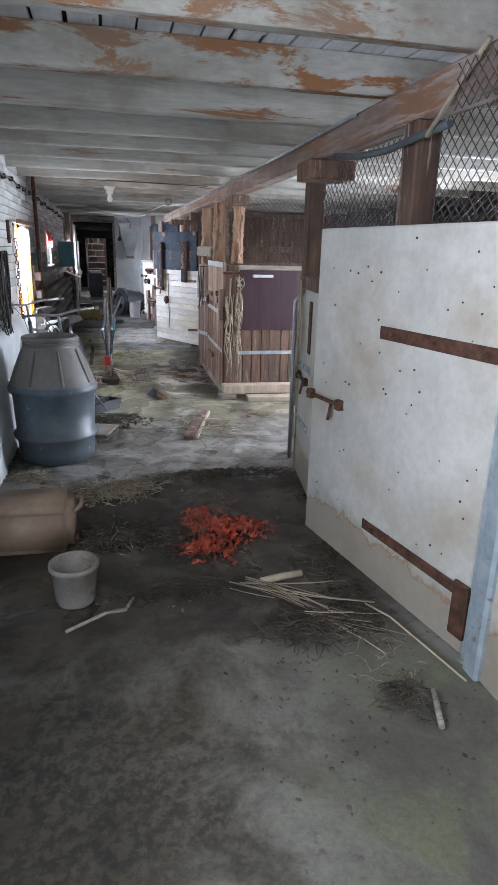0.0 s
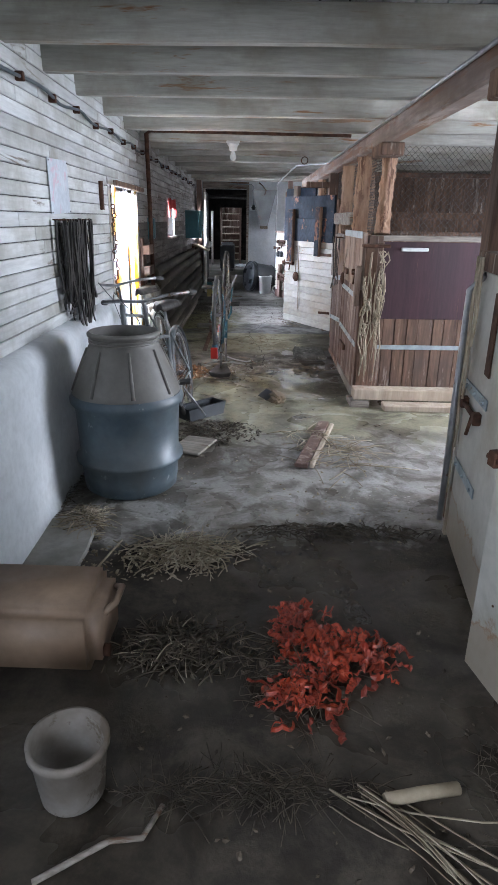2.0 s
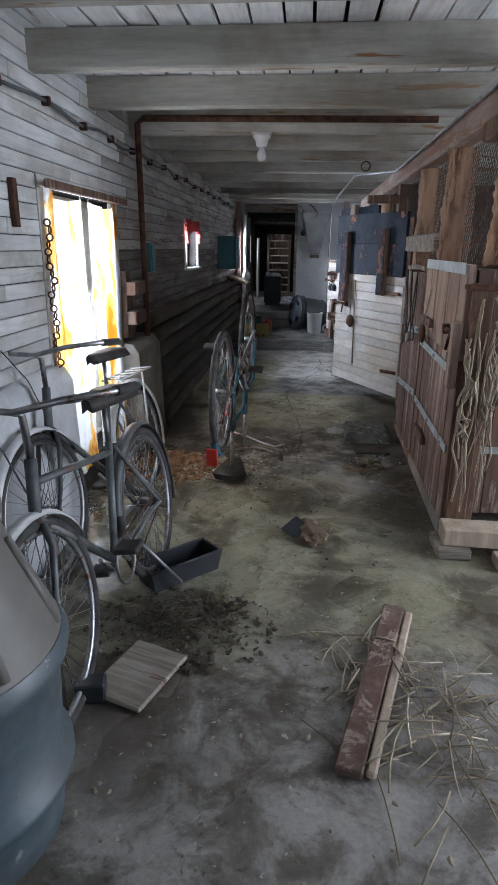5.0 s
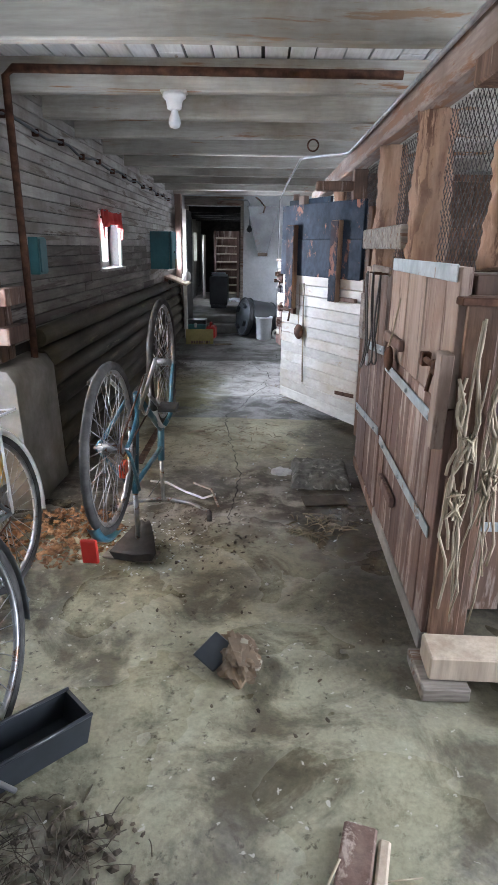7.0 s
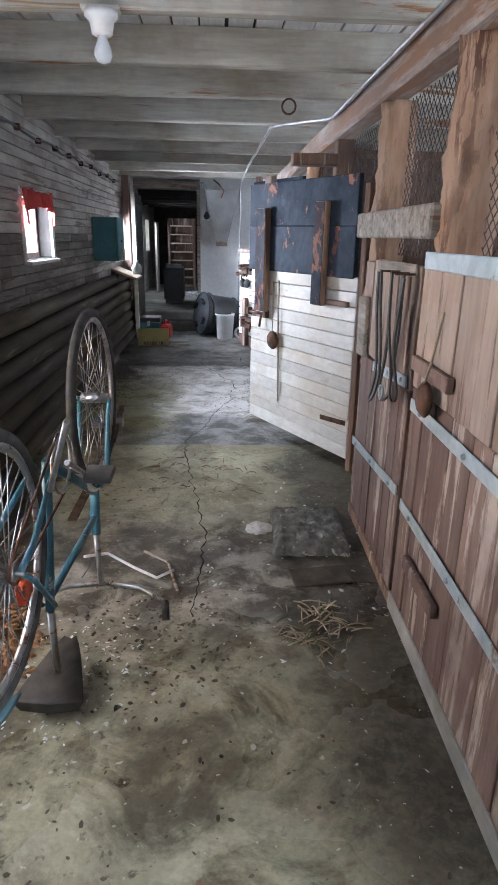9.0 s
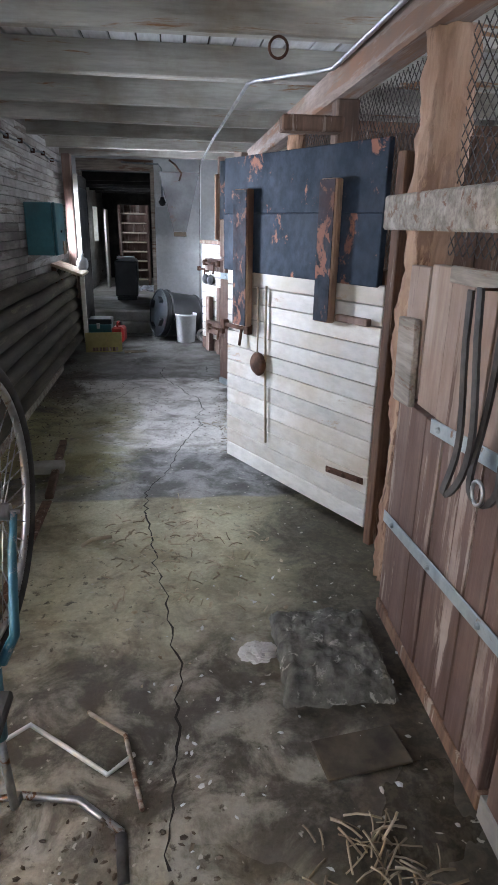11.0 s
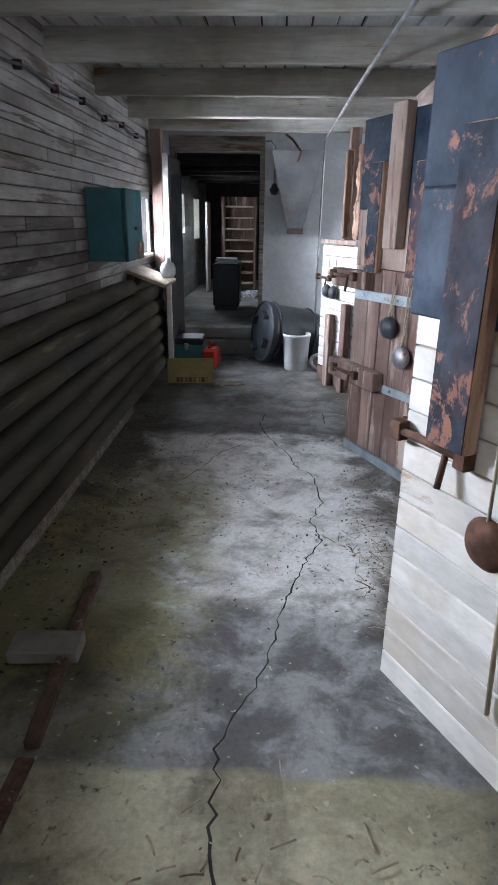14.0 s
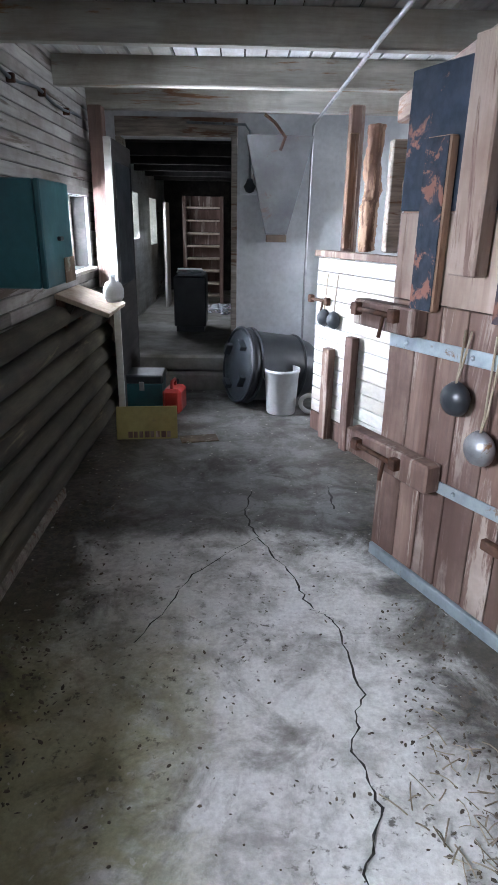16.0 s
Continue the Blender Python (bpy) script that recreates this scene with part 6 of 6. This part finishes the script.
shelf = thing("wall_shelf", "sagging wooden shelf board below the window", "shelf", pose(-0.82, 13.35, 0.93))
bx("board", "pale_wood", shelf, (0.0, 0.0, 0.0), (0.34, 0.55, 0.03), pose(0, 0, 0.06, 0, 20, 0))
for yy in (0.04, 0.40):
    bx("bracket", "old_wood", shelf, (0.0, yy, -0.26), (0.05, yy + 0.05, 0.05))
    bx("brace", "log", shelf, (0.05, yy, -0.2), (0.09, yy + 0.045, 0.06), pose(0, 0, 0, 0, 30, 0))
jug = thing("white_jug", "round white plastic jug on the shelf end", "jug", pose(-0.53, 13.70, 0.93))
bm = bmesh.new()
lathe(bm, [(0.0, 0.0), (0.045, 0.0), (0.065, 0.03), (0.068, 0.08), (0.05, 0.12), (0.02, 0.135), (0.018, 0.155), (0.0, 0.156)], 24, None, False)
part("body", bm, "white_plastic", jug)
bm = bmesh.new()
lathe(bm, [(0.0, 0.157), (0.022, 0.157), (0.022, 0.175), (0.0, 0.176)], 16, None, False)
part("cap", bm, "white_plastic", jug)

jamb = thing("doorway_boards", "worn wooden boards stacked beside the tall doorway", "boards", pose(LEFT + 0.02, 7.58, 0.82))
for k, (a, b) in enumerate(((0.0, 0.10), (0.12, 0.20))):
    bx("board", "old_wood", jamb, (0.0, a, 0.0), (0.05, b, 0.46 - 0.1 * k))
for z in (0.10, 0.30):
    bx("cross_block", "red_wood", jamb, (0.053, -0.03, z), (0.12, 0.24, z + 0.09))
chain = thing("rusty_chain", "rusty chain and straps hung beside the doorway", "chain", pose(LEFT + 0.05, 6.36, 1.55))
for k in range(24):
    bm = bmesh.new()
    ring(bm, (0.01 * math.sin(k), 0.008 * math.sin(k * 1.7), -k * 0.034), (1, 0, 0) if k % 2 else (0, 1, 0), 0.016, 0.0045, 12, 5)
    part("link", bm, "rust", chain)
bm = bmesh.new()
box(bm, (LEFT + 0.018, 6.05, 1.52), (LEFT + 0.045, 6.09, 1.72), pose(0, 0, 0), 0.004)
single("peg", bm, "rust", "short rusty bracket on the wall planks", "bracket")

# ---- end of the aisle ----
leaf = thing("door_leaf", "dark open door leaf with a pale edge beside the end doorway", "door", pose(-0.60, 14.18, 0.02), kind="")
bx("leaf", "dark_wall", leaf, (-0.03, 0.0, 0.0), (0.012, 0.80, 1.94), None, 0.004)
bx("edge", "white_board", leaf, (-0.034, -0.018, 0.0), (0.016, -0.003, 1.94), None, 0.003)
bx("glazing", "black_plastic", leaf, (0.0125, 0.10, 0.95), (0.016, 0.70, 1.80), None, 0.001)
bm = bmesh.new()
box(bm, (-0.80, 14.50, 0.0), (-0.70, 14.62, 2.2), None, 0.006)
single("door_post", bm, "red_wood", "red-brown post by the end window", "post", kind="structure")
for lo, hi in (((-0.70, END - 0.02, 0.31), (-0.66, END + 0.21, 2.06)), ((0.22, END - 0.02, 0.0), (0.27, END + 0.0, 2.10)), ((-0.70, END - 0.025, 2.062), (0.27, END + 0.02, 2.2))):
    bm = bmesh.new()
    box(bm, lo, hi, None, 0.004)
    single("door_frame", bm, "grey_wood", "worn grey-white door frame of the end doorway", "door frame", kind="structure")


def feed_chute():
    d = thing("feed_chute", "grey sheet-metal feed chute tapering down the end wall", "chute", pose(0.59, 14.97, 1.34))
    bm = bmesh.new()
    a = [bm.verts.new(p) for p in ((-0.085, -0.12, 0), (0.085, -0.12, 0), (0.085, 0.0, 0), (-0.085, 0.0, 0))]
    b = [bm.verts.new(p) for p in ((-0.25, -0.36, 0.70), (0.25, -0.36, 0.70), (0.25, 0.0, 0.70), (-0.25, 0.0, 0.70))]
    for j in range(4):
        bm.faces.new((a[j], a[(j + 1) % 4], b[(j + 1) % 4], b[j]))
    bm.faces.new(a[::-1])
    bm.faces.new(b)
    part("hopper", bm, "tin", d)
    bx("spout", "cardboard", d, (-0.08, -0.13, -0.06), (0.085, -0.02, -0.003), None, 0.003, "torn brown cardboard spout")
    tb("hook", "rust", d, [(0.0, -0.37, 0.6), (0.03, -0.42, 0.68), (-0.05, -0.40, 0.78), (-0.12, -0.38, 0.83)], 0.012)


feed_chute()
hang = thing("wall_lamp", "dark wall lamp with conduit on a mounting plate", "lamp", pose(0.37, 14.98, 1.70))
bx("plate", "plaster", hang, (-0.08, -0.012, -0.06), (0.08, 0.0, 0.10))
bm = bmesh.new()
lathe(bm, [(0.0, 0.06), (0.02, 0.06), (0.03, 0.03), (0.05, 0.0), (0.03, -0.04), (0.0, -0.05)], 20, pose(0, -0.06, 0.0), False)
part("fitting", bm, "black_plastic", hang)
tb("conduit", "galvanised", hang, [(0, -0.03, 0.06), (0, -0.03, 0.40), (-0.04, -0.03, 0.45), (-0.5, -0.03, 0.46)], 0.010)


def barrel_on_side():
    m = Matrix.Translation((0.30, 14.50, 0.335)) @ Euler((0, radians(98), radians(22))).to_matrix().to_4x4()
    d = thing("barrel", "big black plastic barrel lying on its side by the wall", "barrel", m)
    bm = bmesh.new()
    lathe(bm, [(0.0, -0.02), (0.27, -0.02), (0.30, 0.0), (0.30, 0.05), (0.285, 0.06), (0.275, 0.45), (0.235, 0.60), (0.22, 0.62), (0.0, 0.62)], 40, None, False)
    part("body", bm, "black_plastic", d)
    for z in (-0.01, 0.075, 0.47):
        bm = bmesh.new()
        ring(bm, (0, 0, z), (0, 0, 1), 0.298 if z < 0.3 else 0.272, 0.014, 40, 8)
        part("hoop", bm, "black_plastic", d)
    for k in range(4):
        a = k * math.tau / 4 + 0.5
        bx("lug", "black_plastic", d, (-0.05, -0.02, -0.075), (0.05, 0.02, -0.02), pose(0.2 * math.cos(a), 0.2 * math.sin(a), 0, 0, 0, math.degrees(a) + 90))


barrel_on_side()

sign = thing("yellow_board", "yellow painted board with faded upside-down red lettering, leaning on a box", "sign board", pose(-0.55, 13.60, 0.0, -14, 0, 5))
bx("board", "yellow_board", sign, (0, 0, 0), (0.42, 0.018, 0.23))
for k in range(8):
    w = 0.026 if k % 3 else 0.032
    bx("letter_bar", "red_wood", sign, (0.08 + 0.038 * k, -0.002, 0.012), (0.08 + 0.038 * k + w, -0.0005, 0.055), None, 0.0)
crate = thing("tool_chest", "dull green metal chest with a dark lid", "chest", pose(-0.64, 14.28, 0.0))
bx("body", "teal_paint", crate, (0, 0, 0), (0.33, 0.28, 0.22), None, 0.008)
bx("lid", "black_plastic", crate, (-0.006, -0.006, 0.223), (0.336, 0.286, 0.29), None, 0.01)
bx("clasp", "steel", crate, (0.15, -0.014, 0.17), (0.19, -0.001, 0.24))
can = thing("fuel_can", "red plastic fuel can beside the chest", "fuel can", pose(-0.22, 14.30, 0.0, 0, 0, -8))
bm = bmesh.new()
box(bm, (-0.07, -0.11, 0), (0.08, 0.11, 0.20), None, 0.025)
part("body", bm, "red_plastic", can)
tb("handle", "red_plastic", can, [(0, -0.07, 0.195), (0, -0.06, 0.25), (0, 0.04, 0.25), (0, 0.05, 0.195)], 0.014)
tb("spout", "black_plastic", can, [(0, 0.085, 0.19), (0, 0.10, 0.235)], 0.02)
# a plain ring stands for the pale hose behind the bucket
bm = bmesh.new()
ring(bm, (0.86, 14.22, 0.09), (0.3, 1, 0.25), 0.075, 0.018, 32, 10)
single("tyre_ring", bm, "porcelain", "small pale hose, simplified to a ring by the wall", "ring")

# ---- end room ----
stair = thing("ladder_stair", "steep red-brown wooden stair with pale tread edges", "stair", pose(-0.50, 18.6, 0.3))
for s in (0.0, 0.52):
    bx("stringer", "red_wood", stair, (s, 0.0, 0.0), (s + 0.05, 0.30, 1.45))
for k in range(8):
    bx("tread", "pale_wood", stair, (0.055, -0.02, 0.10 + 0.17 * k), (0.515, 0.22, 0.125 + 0.17 * k))
    bx("riser", "red_wood", stair, (0.055, 0.22, 0.13 + 0.17 * k), (0.515, 0.24, 0.265 + 0.17 * k))
stove = thing("iron_stove", "black iron stove heaped with papers", "stove", pose(-0.40, 16.2, 0.3))
bx("body", "black_plastic", stove, (0, 0, 0.06), (0.34, 0.45, 0.58), None, 0.01)
bx("plinth", "black_plastic", stove, (0.02, 0.02, 0), (0.32, 0.43, 0.057))
for k in range(4):
    bx("paper", "paper", stove, (0.03, 0.05, 0.583 + 0.016 * k), (0.30, 0.36, 0.595 + 0.016 * k), pose(0.02 * (k % 2), 0, 0, 0, 0, 4 * k - 6))
crumbs("scrap_heap", "pale scraps and rubbish on the end room floor", 0.05, 18.0, 0.4, 0.5, 130, 0.05, "paper", 170)
bpy.data.objects["scrap_heap"].location.z = 0.3
bm = bmesh.new()
box(bm, (-0.72, 18.2, 0.3), (-0.68, 18.6, 1.66), None, 0.005)
single("panel_door", bm, "white_board", "white door leaf standing open in the end room", "door", kind="structure")

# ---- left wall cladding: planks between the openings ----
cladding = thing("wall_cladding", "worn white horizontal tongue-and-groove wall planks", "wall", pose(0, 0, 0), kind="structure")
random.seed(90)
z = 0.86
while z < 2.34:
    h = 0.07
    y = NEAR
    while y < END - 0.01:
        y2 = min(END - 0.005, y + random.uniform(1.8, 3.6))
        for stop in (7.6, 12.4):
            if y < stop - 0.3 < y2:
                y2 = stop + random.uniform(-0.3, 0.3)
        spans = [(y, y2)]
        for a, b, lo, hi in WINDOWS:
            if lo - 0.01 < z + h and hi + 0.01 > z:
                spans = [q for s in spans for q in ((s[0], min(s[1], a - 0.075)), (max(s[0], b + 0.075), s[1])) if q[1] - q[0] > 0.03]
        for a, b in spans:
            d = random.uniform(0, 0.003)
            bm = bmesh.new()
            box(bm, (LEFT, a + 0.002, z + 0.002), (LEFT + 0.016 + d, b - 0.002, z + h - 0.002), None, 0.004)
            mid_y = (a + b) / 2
            # tone by place: white near, dark low down, grey above and beyond
            plank_tone = "white_plank" if mid_y < 7.4 else "dark_plank" if mid_y < 12.4 and z < 1.42 else "grey_plank"
            part("plank", bm, plank_tone, cladding)
        y = y2
    z += h
